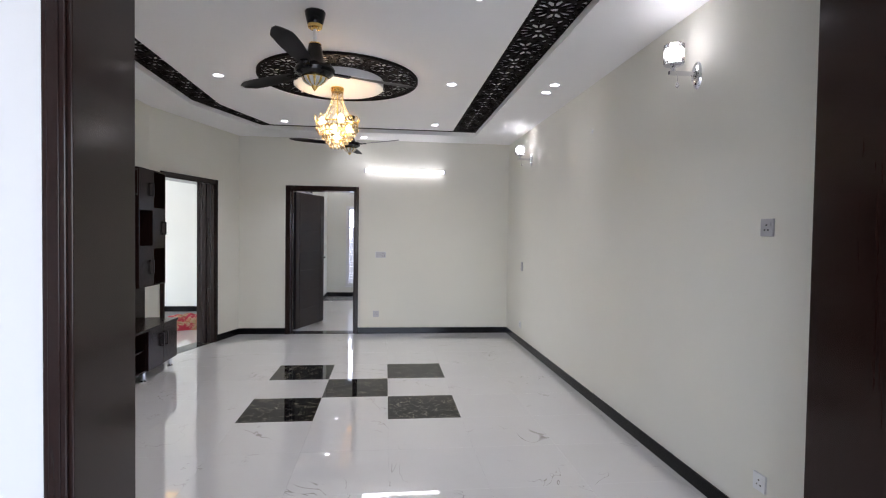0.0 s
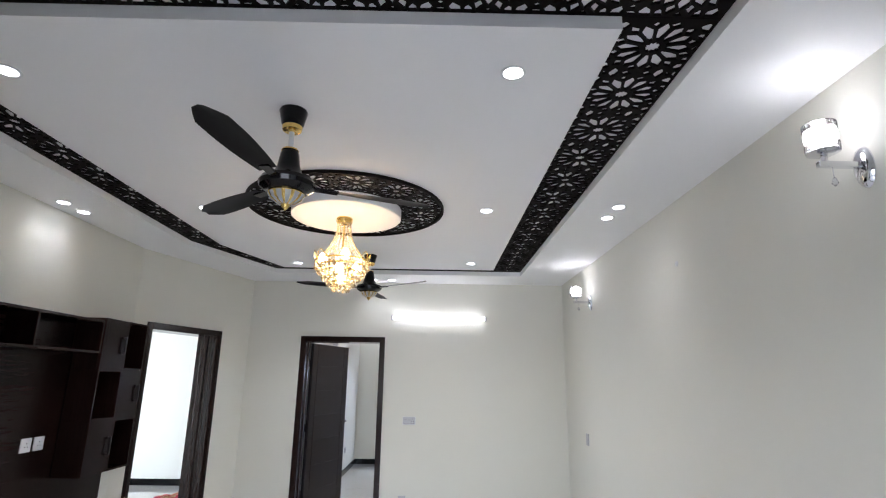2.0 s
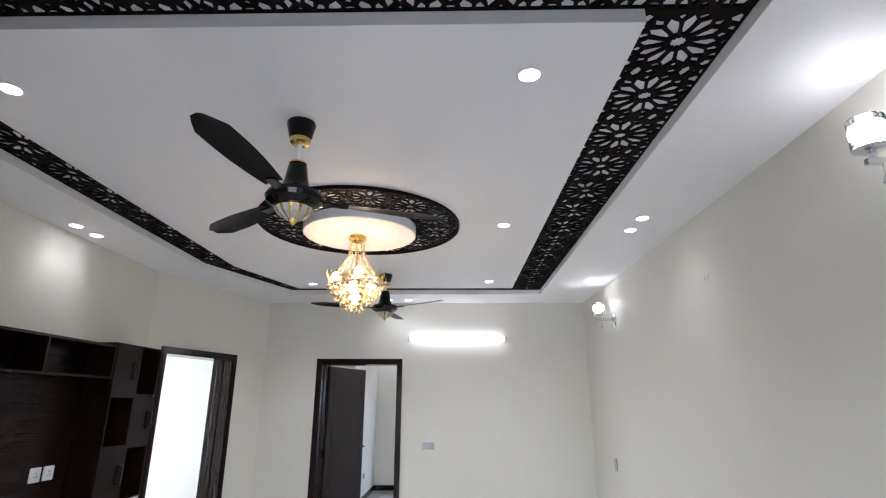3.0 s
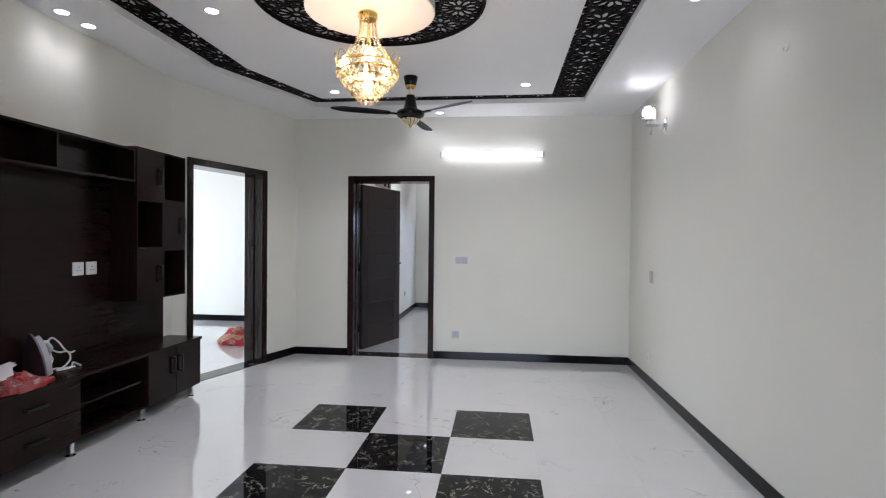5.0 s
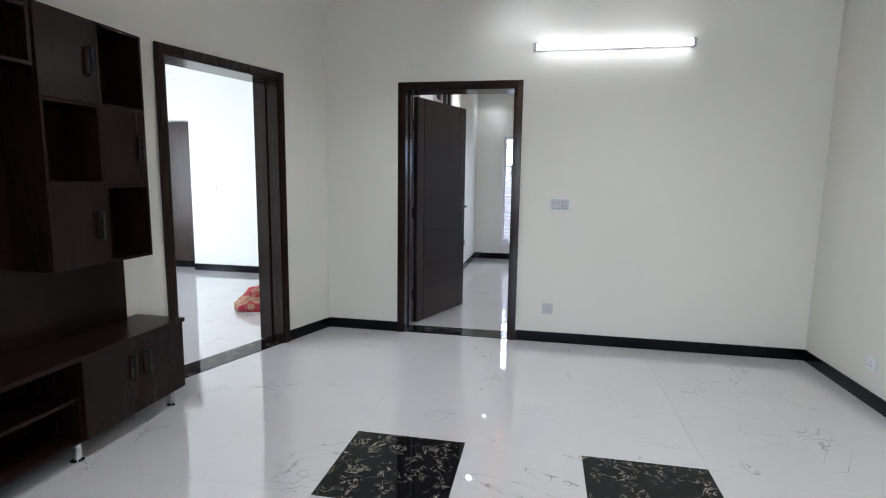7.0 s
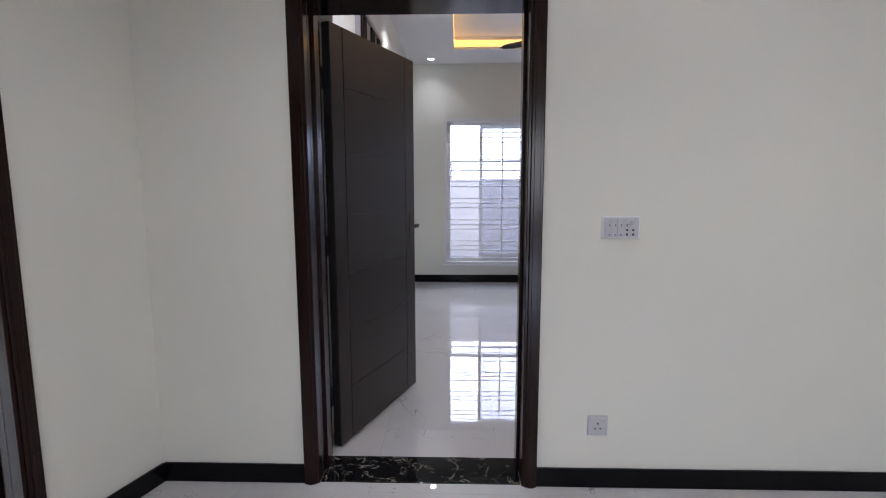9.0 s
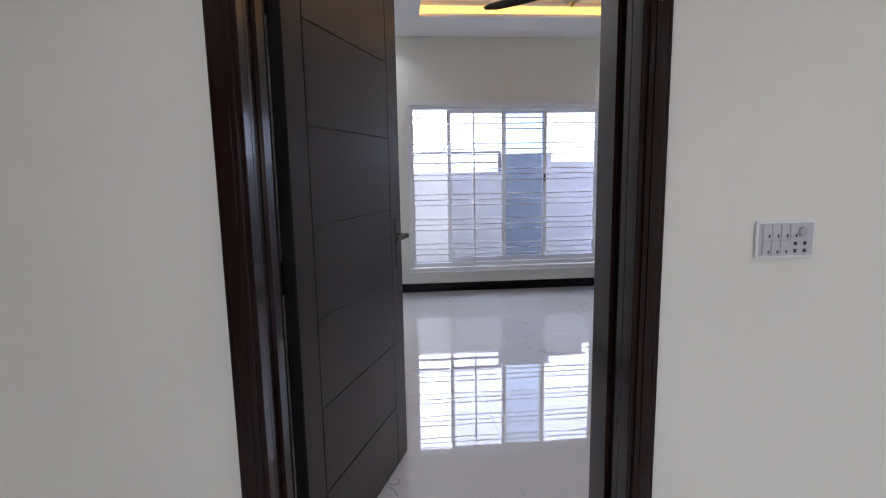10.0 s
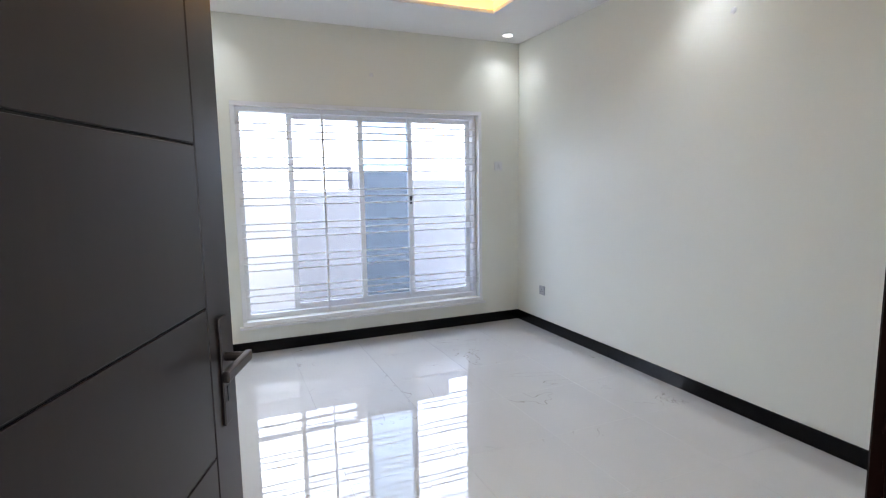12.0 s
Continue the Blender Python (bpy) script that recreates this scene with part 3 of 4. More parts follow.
def sash(x0, x1, y, glass, label):
    bm = bmesh.new()
    z0, z1 = 0.047, wh - 0.042
    box(bm, x0, x0 + 0.045, y, y + 0.026, z0, z1, bevel=0.002)
    box(bm, x1 - 0.045, x1, y, y + 0.026, z0, z1, bevel=0.002)
    box(bm, x0 + 0.045, x1 - 0.045, y, y + 0.026, z0, z0 + 0.05, bevel=0.002)
    box(bm, x0 + 0.045, x1 - 0.045, y, y + 0.026, z1 - 0.04, z1, bevel=0.002)
    sh = part("sash", bm, ALU, win, label)
    pane = part("pane", bx(x0 + 0.045, x1 - 0.045, y + 0.011, y + 0.015, z0 + 0.05, z1 - 0.04), glass, sh)
    pane.visible_shadow = False
    return sh


sash(0.425, 1.11, 0.10, GLASS, "clear glass sash")
sash(1.075, 1.60, 0.132, BLUEGLASS, "blue tinted glass sash")
lk = sash(1.555, ww - 0.045, 0.10, GLASS, "clear glass sash")
part("latch", bx(1.562, 1.585, 0.082, 0.099, 0.98, 1.06, bevel=0.003), DARKP, lk, "small black latch")
# security bars in six groups of three
grille = thing("window_grille", Matrix.Translation((WX0, 12.2, WZ0)), "thin white horizontal steel bars across the window", "window grille")
for g in range(6):
    for k in range(3):
        z = 1.991 - 0.2866 * g - 0.062 * k - WZ0
        part("bar", tube(bmesh.new(), [(0.0, 0.0, z), (ww, 0.0, z)], 0.0065, 8), BARS, grille)
for x in (0.02, 0.729, ww - 0.02):
    part("upright", bx(x - 0.009, x + 0.009, 0.007, 0.019, 0.0, wh), BARS, grille)

# ventilator high in the bedroom's west wall
vent = thing("ventilator", Matrix.Translation((-1.425, 8.5, 2.21)), "grey ventilator with dark upright bars above the door", "ventilator")
part("backing", bx(0.001, 0.01, 0.0, 0.95, 0.0, 0.26), GREYP, vent)
bm = bmesh.new()
for a in ((0.0, 0.95, 0.0, 0.03), (0.0, 0.95, 0.23, 0.26), (0.0, 0.03, 0.03, 0.23), (0.92, 0.95, 0.03, 0.23)):
    box(bm, 0.01, 0.03, *a)
part("frame", bm, GREYP, vent)
for i, y in enumerate((0.12, 0.17, 0.22, 0.27, 0.50, 0.55, 0.60, 0.78, 0.84)):
    part("bar", bx(0.012, 0.026, y, y + 0.014, 0.03, 0.23), HANDLE, vent)

# ---- media wall ----
X0, XB, XL = -2.698, -2.672, -2.375


def pull(parent, m, length=0.13):
    bm = bmesh.new()
    box(bm, 0.0, 0.022, -0.008, 0.008, -length / 2, -length / 2 + 0.014, bevel=0.002)
    box(bm, 0.0, 0.022, -0.008, 0.008, length / 2 - 0.014, length / 2, bevel=0.002)
    box(bm, 0.018, 0.03, -0.009, 0.009, -length / 2, length / 2, bevel=0.003)
    ob = part("handle", bm, HANDLE, parent, "matte black bow handle")
    ob.matrix_local = parent.matrix_world.inverted() @ m if parent.parent is None else m
    return ob


panel = thing("wall_panel", Matrix.Translation((X0, 4.3, 0.53)), "dark walnut veneer panel covering the wall behind the cabinets", "wall panel")
for y0, y1 in ((-1.30, 1.35),):
    part("board", bx(0.0, 0.02, y0, y1, 0.0, 1.58, bevel=0.001), WOODY, panel)

low = thing("tv_cabinet", Matrix.Translation((X0, 3.05, 0.0)), "long low dark walnut media cabinet on short chrome feet", "tv cabinet")
L, D = 2.69, XL - X0
part("worktop", bx(0.0, D + 0.012, 0.0, L + 0.006, 0.505, 0.53, bevel=0.002), WOODY, low)
part("bottom", bx(0.0, D - 0.02, 0.0, L, 0.095, 0.113, bevel=0.001), WOODY, low)
part("back", bx(0.0, 0.008, 0.02, L - 0.02, 0.113, 0.505), WOODY, low)
for y in (0.0, 0.652, 1.312, 1.972, L - 0.018):
    part("side", bx(0.008, D - 0.02, y, y + 0.018, 0.113, 0.505, bevel=0.001), WOODZ, low)
for y0 in (0.018, 1.33):
    part("shelf", bx(0.008, D - 0.035, y0, y0 + 0.642 - (0.008 if y0 < 1 else 0), 0.30, 0.318, bevel=0.001), WOODY, low)
for z0, z1 in ((0.10, 0.300), (0.304, 0.503)):
    d = part("drawer_front", bx(D - 0.019, D, 0.662, 1.322, z0, z1, bevel=0.0015), WOODY, low)
    pull(d, Matrix.Translation((D, 0.985, (z0 + z1) / 2 + 0.01)) @ Matrix.Rotation(radians(90), 4, "X"), 0.15)
for y0, y1, hy in ((1.984, 2.334, 2.285), (2.338, 2.688, 2.385)):
    d = part("door", bx(D - 0.019, D, y0, y1, 0.10, 0.503, bevel=0.0015), WOODZ, low)
    pull(d, Matrix.Translation((D, hy, 0.36)), 0.14)
for y in (0.62, 1.29, 1.96, 2.61):
    for x in (0.05, D - 0.045):
        bm = bx(x - 0.016, x + 0.016, y - 0.016, y + 0.016, 0.016, 0.094, bevel=0.003)
        lathe(bm, [(0.0, 0.0), (0.031, 0.0), (0.031, 0.007), (0.02, 0.012), (0.012, 0.017), (0.0, 0.017)], 20, x, y)
        part("foot", bm, CHROME, low, "chrome foot")

tower = thing("wall_cabinet", Matrix.Translation((XB, 5.0, 0.93)), "dark walnut wall cabinet with open and closed boxes in checker pattern", "wall cabinet")
TD = -2.45 - XB
ZS, YS = (0.0, 0.405, 0.80, 1.205), (0.0, 0.32, 0.62)
for r in range(3):
    for c in range(2):
        y0, y1, z0, z1 = YS[c], YS[c + 1], ZS[r], ZS[r + 1]
        closed = (r + c) % 2 == 0
        dd = TD - 0.02 if closed else TD
        for n, a in (("side_panel", (dd, y0, y0 + 0.016, z0, z1)), ("side_panel", (dd, y1 - 0.016, y1, z0, z1)),
                     ("shelf_board", (dd, y0 + 0.016, y1 - 0.016, z0, z0 + 0.016)), ("shelf_board", (dd, y0 + 0.016, y1 - 0.016, z1 - 0.016, z1)),
                     ("back_panel", (0.006, y0 + 0.016, y1 - 0.016, z0 + 0.016, z1 - 0.016))):
            part(n, bx(0.0, *a, bevel=0.001), WOODZ if n != "shelf_board" else WOODY, tower)
        if closed:
            d = part("door", bx(TD - 0.019, TD, y0 + 0.001, y1 - 0.001, z0 + 0.001, z1 - 0.001, bevel=0.0015), WOODZ, tower)
            pull(d, Matrix.Translation((TD, (y1 - 0.05), z0 + 0.2)), 0.14)

shelf = thing("wall_shelf", Matrix.Translation((XB, 3.0, 1.85)), "long dark walnut open wall shelf with dividers", "wall shelf")
SL = 1.985
part("top", bx(0.0, TD, 0.0, SL, 0.24, 0.258, bevel=0.001), WOODY, shelf)
part("bottom", bx(0.0, TD, 0.0, SL, 0.0, 0.018, bevel=0.001), WOODY, shelf)
part("back", bx(0.0, 0.006, 0.0, SL, 0.018, 0.24), WOODY, shelf)
for y in (0.0, 0.58, 1.272, SL - 0.018):
    part("divider", bx(0.006, TD, y, y + 0.018, 0.018, 0.24, bevel=0.001), WOODZ, shelf)


# ---- sockets and switches ----
def wall_plate(name, m, w, h, label, category, kind="socket", material=None):
    """x across the plate, z up, -y out of the wall."""
    t = thing(name, m, label, category)
    part("plate", bx(-w / 2, w / 2, -0.011, 0.0, -h / 2, h / 2, bevel=0.003), material or WHITE, t)
    if kind == "socket":
        for x, z, r in ((0.0, 0.012, 0.0045), (-0.012, -0.012, 0.004), (0.012, -0.012, 0.004)):
            bm = lathe(bmesh.new(), [(0.0, 0.0), (r, 0.0), (r, 0.002), (0.0, 0.002)], 12)
            o = part("pin_hole", bm, DARKP, t)
            o.matrix_local = pose(x, -0.0112, z, 90)
        part("switch", bx(0.018, 0.030, -0.0145, -0.011, 0.006, 0.028, bevel=0.001), material or WHITE, t)
    elif kind == "panel":
        part("inset", bx(-w / 2 + 0.006, w / 2 - 0.006, -0.0125, -0.011, -h / 2 + 0.006, h / 2 - 0.006, bevel=0.0005), SILVER, t)
        for r, count in ((0, 3), (1, 4)):
            for c in range(count):
                x0 = -w / 2 + 0.014 + c * 0.0245
                z0 = -0.039 + r * 0.041
                part("rocker", bx(x0, x0 + 0.0225, -0.0175, -0.0125, z0, z0 + 0.037, bevel=0.0015), SILVER, t)
                part("marker", bx(x0 + 0.014, x0 + 0.018, -0.0181, -0.0176, z0 + 0.004, z0 + 0.012), DARKP, t)
        for x in (w / 2 - 0.054, w / 2 - 0.028):
            for z in (-0.030, -0.011):
                part("pin_hole", bx(x - 0.0042, x + 0.0042, -0.0135, -0.0126, z - 0.0045, z + 0.0045), DARKP, t)
        kb = lathe(bmesh.new(), [(0.0, 0.0), (0.012, 0.0), (0.011, 0.008), (0.0, 0.008)], 20)
        o = part("dimmer_knob", kb, GREYP, t, "grey dimmer knob", smooth=True)
        o.matrix_local = pose(w / 2 - 0.038, -0.0125, 0.02, 90)
    return t


NORTHW, EASTW, WESTW = 0, -90, 90
wall_plate("switch_panel", pose(-0.108, 7.475, 1.194), 0.16, 0.096, "silver-grey switch board with seven rockers and a socket", "switch", "panel")
wall_plate("wall_socket", pose(-0.172, 7.475, 0.298), 0.088, 0.092, "grey-white three pin socket low on the wall", "socket", material=SILVER)
for y, z in ((1.985, 1.562), (1.985, 0.285), (6.655, 0.267)):
    wall_plate("wall_socket", pose(1.85, y, z, 0, 0, EASTW), 0.085, 0.088, "grey three pin socket on the long wall", "socket", material=GREYP if z > 1 else WHITE)
wall_plate("wall_switch", pose(1.85, 6.613, 1.085, 0, 0, EASTW), 0.075, 0.12, "grey wall switch near the corner", "switch", "plain", GREYP)
for y in (4.688, 4.81):
    wall_plate("wall_socket", pose(-2.677, y, 1.197, 0, 0, WESTW), 0.095, 0.095, "white socket plate on the walnut panel", "socket")
wall_plate("wall_socket", pose(-2.677, 3.95, 1.12, 0, 0, WESTW), 0.095, 0.095, "white socket plate on the walnut panel", "socket")
wall_plate("wall_socket", pose(1.553, 12.168, 1.631), 0.09, 0.09, "white socket beside the bedroom window", "socket")
wall_plate("wall_socket", pose(1.80, 11.71, 0.39, 0, 0, EASTW), 0.085, 0.09, "grey socket low on the bedroom wall", "socket", material=GREYP)
wall_plate("wall_switch", pose(-4.93, NY, 1.2), 0.12, 0.12, "white switch plate in the side room", "switch", "plain")
wall_plate("wall_socket", pose(-1.425, 10.9, 0.42, 0, 0, WESTW), 0.085, 0.09, "grey socket low on the bedroom wall", "socket", material=GREYP)

# capped wire outlets
def wire_point(m, label):
    t = thing("wire_outlet", m, label, "wire outlet")
    part("cap", lathe(bmesh.new(), [(0.0, 0.006), (0.018, 0.004), (0.02, 0.0), (0.0, 0.0)], 16), WHITE, t)
    part("wire", tube(bmesh.new(), [(0, 0, 0.004), (0.002, 0, 0.012), (-0.006, 0.003, 0.02), (-0.02, 0.006, 0.018)], 0.002, 6), WHITE, t)


wire_point(pose(1.85, 4.227, 2.477, 0, -90, 0), "short white wire stub on the long wall")
wire_point(pose(1.80, 9.734, 2.458, 0, -90, 0), "short white wire stub on the bedroom wall")

wire_point(pose(0.240, 12.168, 2.450, 90, 0, 0), "tiny wire stub above the bedroom window")

# ---- ceiling spotlights ----
def spot(x, y, z, label, glow, watts):
    t = thing("ceiling_spotlight", Matrix.Translation((x, y, z)), label, "spotlight", "ceiling spotlights")
    part("trim_ring", lathe(bmesh.new(), [(0.040, -0.003), (0.052, -0.003), (0.054, 0.0), (0.040, 0.0)], 28), WHITE, t)
    d = bpy.data.lights.new("spot_beam", "SPOT")
    d.energy, d.spot_size, d.spot_blend, d.shadow_soft_size, d.color = watts, radians(125), 1.0, 0.035, (0.92, 0.96, 1.0)
    new("spot_beam", d).matrix_world = Matrix.Translation((x, y, z - 0.012))
    part("lens", lathe(bmesh.new(), [(0.0, -0.004), (0.040, -0.0035), (0.040, -0.001), (0.0, -0.001)], 28), glow, t, "glowing white lens")
    return t


for x, y in ((-1.615, 2.72), (0.497, 2.66), (-1.545, 4.49), (0.56, 4.44), (-1.32, 6.34), (0.57, 6.24), (-0.365, 7.262), (-0.60, 7.262), (-2.55, 4.42), (-2.55, 4.645), (1.505, 4.56), (1.505, 4.305)):
    spot(x, y, CZ, "round white recessed ceiling spotlight, lit", GLOW_WHITE, 12.5 if -2 < x < 1 and y < 7 else 0.9)
# the two 9 W west spots are unseen, added to brighten the bedroom
for x, y in ((1.535, 11.94), (-1.14, 11.9), (1.535, 9.9), (-1.14, 9.9), (1.535, 8.1), (-1.14, 8.1)):
    spot(x, y, BZ, "round white recessed bedroom spotlight, lit", GLOW_WHITE, (2.0 if y > 11 else 2.6) if x > 0 or y > 11 else 9.0)

# ---- tube light ----
tl = thing("tube_light", Matrix.Translation((0.24, 7.475, 2.45)), "long white wall tube light, lit", "tube light")
part("batten", bx(-0.60, 0.60, -0.035, 0.0, -0.02, 0.02, bevel=0.004), WHITE, tl)
bm = bmesh.new()
tube(bm, [(-0.585, -0.058, 0), (0.585, -0.058, 0)], 0.024, 20)
part("tube", bm, GLOW_TUBE, tl, "glowing white tube", smooth=True)
for x0, x1 in ((-0.61, -0.585), (0.585, 0.61)):
    part("end_cap", bx(x0, x1, -0.085, -0.004, -0.028, 0.028, bevel=0.005), GREYP, tl)


# ---- wall lamps ----
def bulb_light(name, at, watts, color, size):
    d = bpy.data.lights.new(name, "POINT")
    d.energy, d.color, d.shadow_soft_size = watts, color, size
    new(name, d).matrix_world = Matrix.Translation(at)


def wall_lamp(y):
    t = thing("wall_lamp", Matrix.Translation((1.85, y, 2.50)), "chrome wall lamp with a glowing patterned glass cup", "wall lamp", "wall lamps")
    bm = bmesh.new()
    lathe(bm, [(0.0, 0.024), (0.03, 0.022), (0.042, 0.012), (0.046, 0.0), (0.0, 0.0)], 28)
    bmesh.ops.transform(bm, matrix=pose(0, 0, 0.0, 0, -90, 0) @ Matrix.Diagonal((1.85, 1, 1, 1)), verts=bm.verts[:])
    part("back_plate", bm, CHROME, t, smooth=True)
    part("arm", bx(-0.185, -0.018, -0.012, 0.012, -0.005, 0.019, bevel=0.003), CHROME, t)
    part("stem", tube(bmesh.new(), [(-0.155, 0, 0.012), (-0.155, 0, 0.058)], 0.012, 12), CHROME, t)
    cup = part("saucer", lathe(bmesh.new(), [(0.0, 0.044), (0.035, 0.046), (0.058, 0.056), (0.056, 0.06), (0.0, 0.058)], 28, -0.155), CHROME, t, smooth=True)
    part("shade", lathe(bmesh.new(), [(0.034, 0.084), (0.048, 0.092), (0.057, 0.112), (0.058, 0.13), (0.052, 0.152), (0.048, 0.151), (0.054, 0.13), (0.0, 0.10)], 32, -0.155), GLOW_CUP, t, "glowing frosted glass cup", smooth=True)
    for z in (0.066, 0.150):
        bm = lathe(bmesh.new(), [(0.050, z), (0.056, z), (0.058, z + 0.012), (0.056, z + 0.024), (0.053, z + 0.024), (0.050, z)], 32, -0.155)
        part("band", bm, CLEAR, t, "clear cut glass band")
        for zz in (z + 0.001, z + 0.0235):
            part("band_rim", lathe(bmesh.new(), [(0.0565, zz - 0.001), (0.059, zz - 0.001), (0.059, zz + 0.001), (0.0565, zz + 0.001), (0.0565, zz - 0.001)], 32, -0.155), STEEL, t)
        for k in range(16):
            a = k * math.pi / 8
            key = bmesh.new()
            for x0, x1, z0, z1 in ((-0.0085, 0.004, 0.0165, 0.0185), (0.002, 0.004, 0.011, 0.0165), (-0.006, 0.004, 0.0095, 0.0115), (-0.006, -0.004, 0.006, 0.0095), (-0.006, 0.0085, 0.0045, 0.0062)):
                box(key, x0, x1, -0.0008, 0.0008, z0, z1)
            o = part("key_pattern", key, STEEL, t)
            o.matrix_local = pose(-0.155 + 0.0585 * math.cos(a), 0.0585 * math.sin(a), z, 0, 0, math.degrees(a) + 90)
    bm = tube(bmesh.new(), [(-0.13, 0, -0.005), (-0.13, 0, -0.045)], 0.0015, 6)
    lathe(bm, [(0.0, -0.085), (0.012, -0.07), (0.006, -0.05), (0.0, -0.043)], 8, -0.13)
    part("drop", bm, CLEAR, t, "clear crystal drop")
    return t


for y in (2.615, 6.24):
    wall_lamp(y)
    bulb_light("wall_lamp_bulb", (1.695, y, 2.685), 0.13, (0.93, 0.96, 1.0), 0.025)


# ---- ceiling fans ----
def ceiling_fan(x, y, z, turn, label, drop=0.525, body=BLACKGLOSS):
    t = thing("ceiling_fan", Matrix.Translation((x, y, z)) @ Matrix.Rotation(radians(turn), 4, "Z"), label, "ceiling fan", "ceiling fans")
    b = -drop
    part("canopy", lathe(bmesh.new(), [(0.0, 0.0), (0.063, 0.0), (0.066, -0.008), (0.050, -0.075), (0.046, -0.085), (0.0, -0.085)], 32), body, t, smooth=True)
    part("canopy_ring", lathe(bmesh.new(), [(0.0, -0.083), (0.047, -0.083), (0.044, -0.102), (0.030, -0.112), (0.0, -0.112)], 32), GOLD, t, "gold collar", smooth=True)
    part("rod", tube(bmesh.new(), [(0, 0, -0.11), (0, 0, b + 0.29)], 0.0125, 14), WHITE, t, "white down rod", smooth=True)
    part("motor_cover", lathe(bmesh.new(), [(0.0, b + 0.30), (0.034, b + 0.30), (0.042, b + 0.285), (0.052, b + 0.22), (0.068, b + 0.175), (0.078, b + 0.168), (0.0, b + 0.16)], 36), body, t, smooth=True)
    part("neck_ring", lathe(bmesh.new(), [(0.0, b + 0.306), (0.036, b + 0.306), (0.04, b + 0.298), (0.0, b + 0.296)], 32), GOLD, t, smooth=True)
    part("motor", lathe(bmesh.new(), [(0.0, b + 0.168), (0.085, b + 0.166), (0.118, b + 0.155), (0.128, b + 0.135), (0.122, b + 0.115), (0.10, b + 0.10), (0.085, b + 0.092), (0.0, b + 0.09)], 40), body, t, smooth=True)
    part("bottom_dome", lathe(bmesh.new(), [(0.0, b + 0.094), (0.080, b + 0.092), (0.082, b + 0.086), (0.069, b + 0.063), (0.042, b + 0.043), (0.021, b + 0.036), (0.0, b + 0.034)], 36), GOLD, t, "gold ribbed dome", smooth=True)
    for k in range(12):
        a = k * math.pi / 6
        pts = [(r * math.cos(a), r * math.sin(a), b + h) for r, h in ((0.0815, 0.083), (0.0695, 0.0605), (0.043, 0.041), (0.023, 0.0345))]
        bm = bmesh.new()
        w = Vector((-math.sin(a), math.cos(a), 0))
        prev = None
        for (px, py, pz), hw in zip(pts, (0.0135, 0.0115, 0.007, 0.0035)):
            cur = [bm.verts.new(Vector((px, py, pz)) + w * hw), bm.verts.new(Vector((px, py, pz)) - w * hw)]
            if prev:
                bm.faces.new((prev[0], prev[1], cur[1], cur[0]))
            prev = cur
        bmesh.ops.solidify(bm, geom=bm.faces[:], thickness=0.002)
        part("dome_rib", bm, WHITE, t, "cream inlay")
    part("finial", lathe(bmesh.new(), [(0.0, b + 0.038), (0.02, b + 0.037), (0.016, b + 0.024), (0.009, b + 0.014), (0.0, b + 0.004)], 20), GOLD, t, smooth=True)
    for k in range(3):
        bm = bmesh.new()
        rows = []
        for i in range(13):
            u = i / 12
            r = 0.19 + 0.52 * u
            hw = 0.038 + 0.024 * math.sin(min(1, u * 1.25) * math.pi * 0.62) - (0.04 * max(0, u - 0.85) / 0.15)
            pitch = 0.20 - 0.08 * u
            rows.append([bm.verts.new((r, s * hw, b + 0.128 + s * hw * pitch + 0.006 * (1 - abs(s)))) for s in (-1, -0.5, 0, 0.5, 1)])
        for p, q in zip(rows, rows[1:]):
            for i in range(4):
                bm.faces.new((p[i], p[i + 1], q[i + 1], q[i]))
        bmesh.ops.solidify(bm, geom=bm.faces[:], thickness=0.005)
        blade = part("blade", bm, BLADE, t, "glossy black blade", smooth=True)
        blade.matrix_local = Matrix.Rotation(radians(120 * k), 4, "Z")
        bk = part("bracket", bx(0.10, 0.235, -0.022, 0.022, b + 0.122, b + 0.131, bevel=0.002), body, blade)
    return t


ceiling_fan(-0.496, 3.012, CZ, 22, "black and gold ceiling fan with three blades", drop=0.505)
ceiling_fan(-0.478, 5.93, CZ, 84, "black and gold ceiling fan with three blades", drop=0.47)
ceiling_fan(0.15, 9.95, H, 140, "dark ceiling fan in the bedroom", drop=0.5)
ceiling_fan(-4.25, 7.9, H, 35, "dark ceiling fan in the side room", drop=0.5)

# ---- chandelier ----
ch = thing("chandelier", Matrix.Translation((MX - 0.015, MY, 2.825)), "gold and amber crystal bead chandelier, lit", "chandelier")
part("canopy", lathe(bmesh.new(), [(0.0, 0.0), (0.055, 0.0), (0.06, -0.01), (0.05, -0.022), (0.045, -0.045), (0.0, -0.05)], 28), GOLD, ch, smooth=True)
part("stem", tube(bmesh.new(), [(0, 0, -0.04), (0, 0, -0.45)], 0.006, 8), GOLD, ch)


def bead(bm, x, y, z, r, stretch=1.0):
    top, bot = bm.verts.new((x, y, z + r * stretch)), bm.verts.new((x, y, z - r * stretch))
    ring = [bm.verts.new((x + r * math.cos(a), y + r * math.sin(a), z)) for a in (0.3, 1.35, 2.4, 3.44, 4.49, 5.54)]
    for i in range(6):
        bm.faces.new((ring[i], ring[(i + 1) % 6], top))
        bm.faces.new((ring[(i + 1) % 6], ring[i], bot))


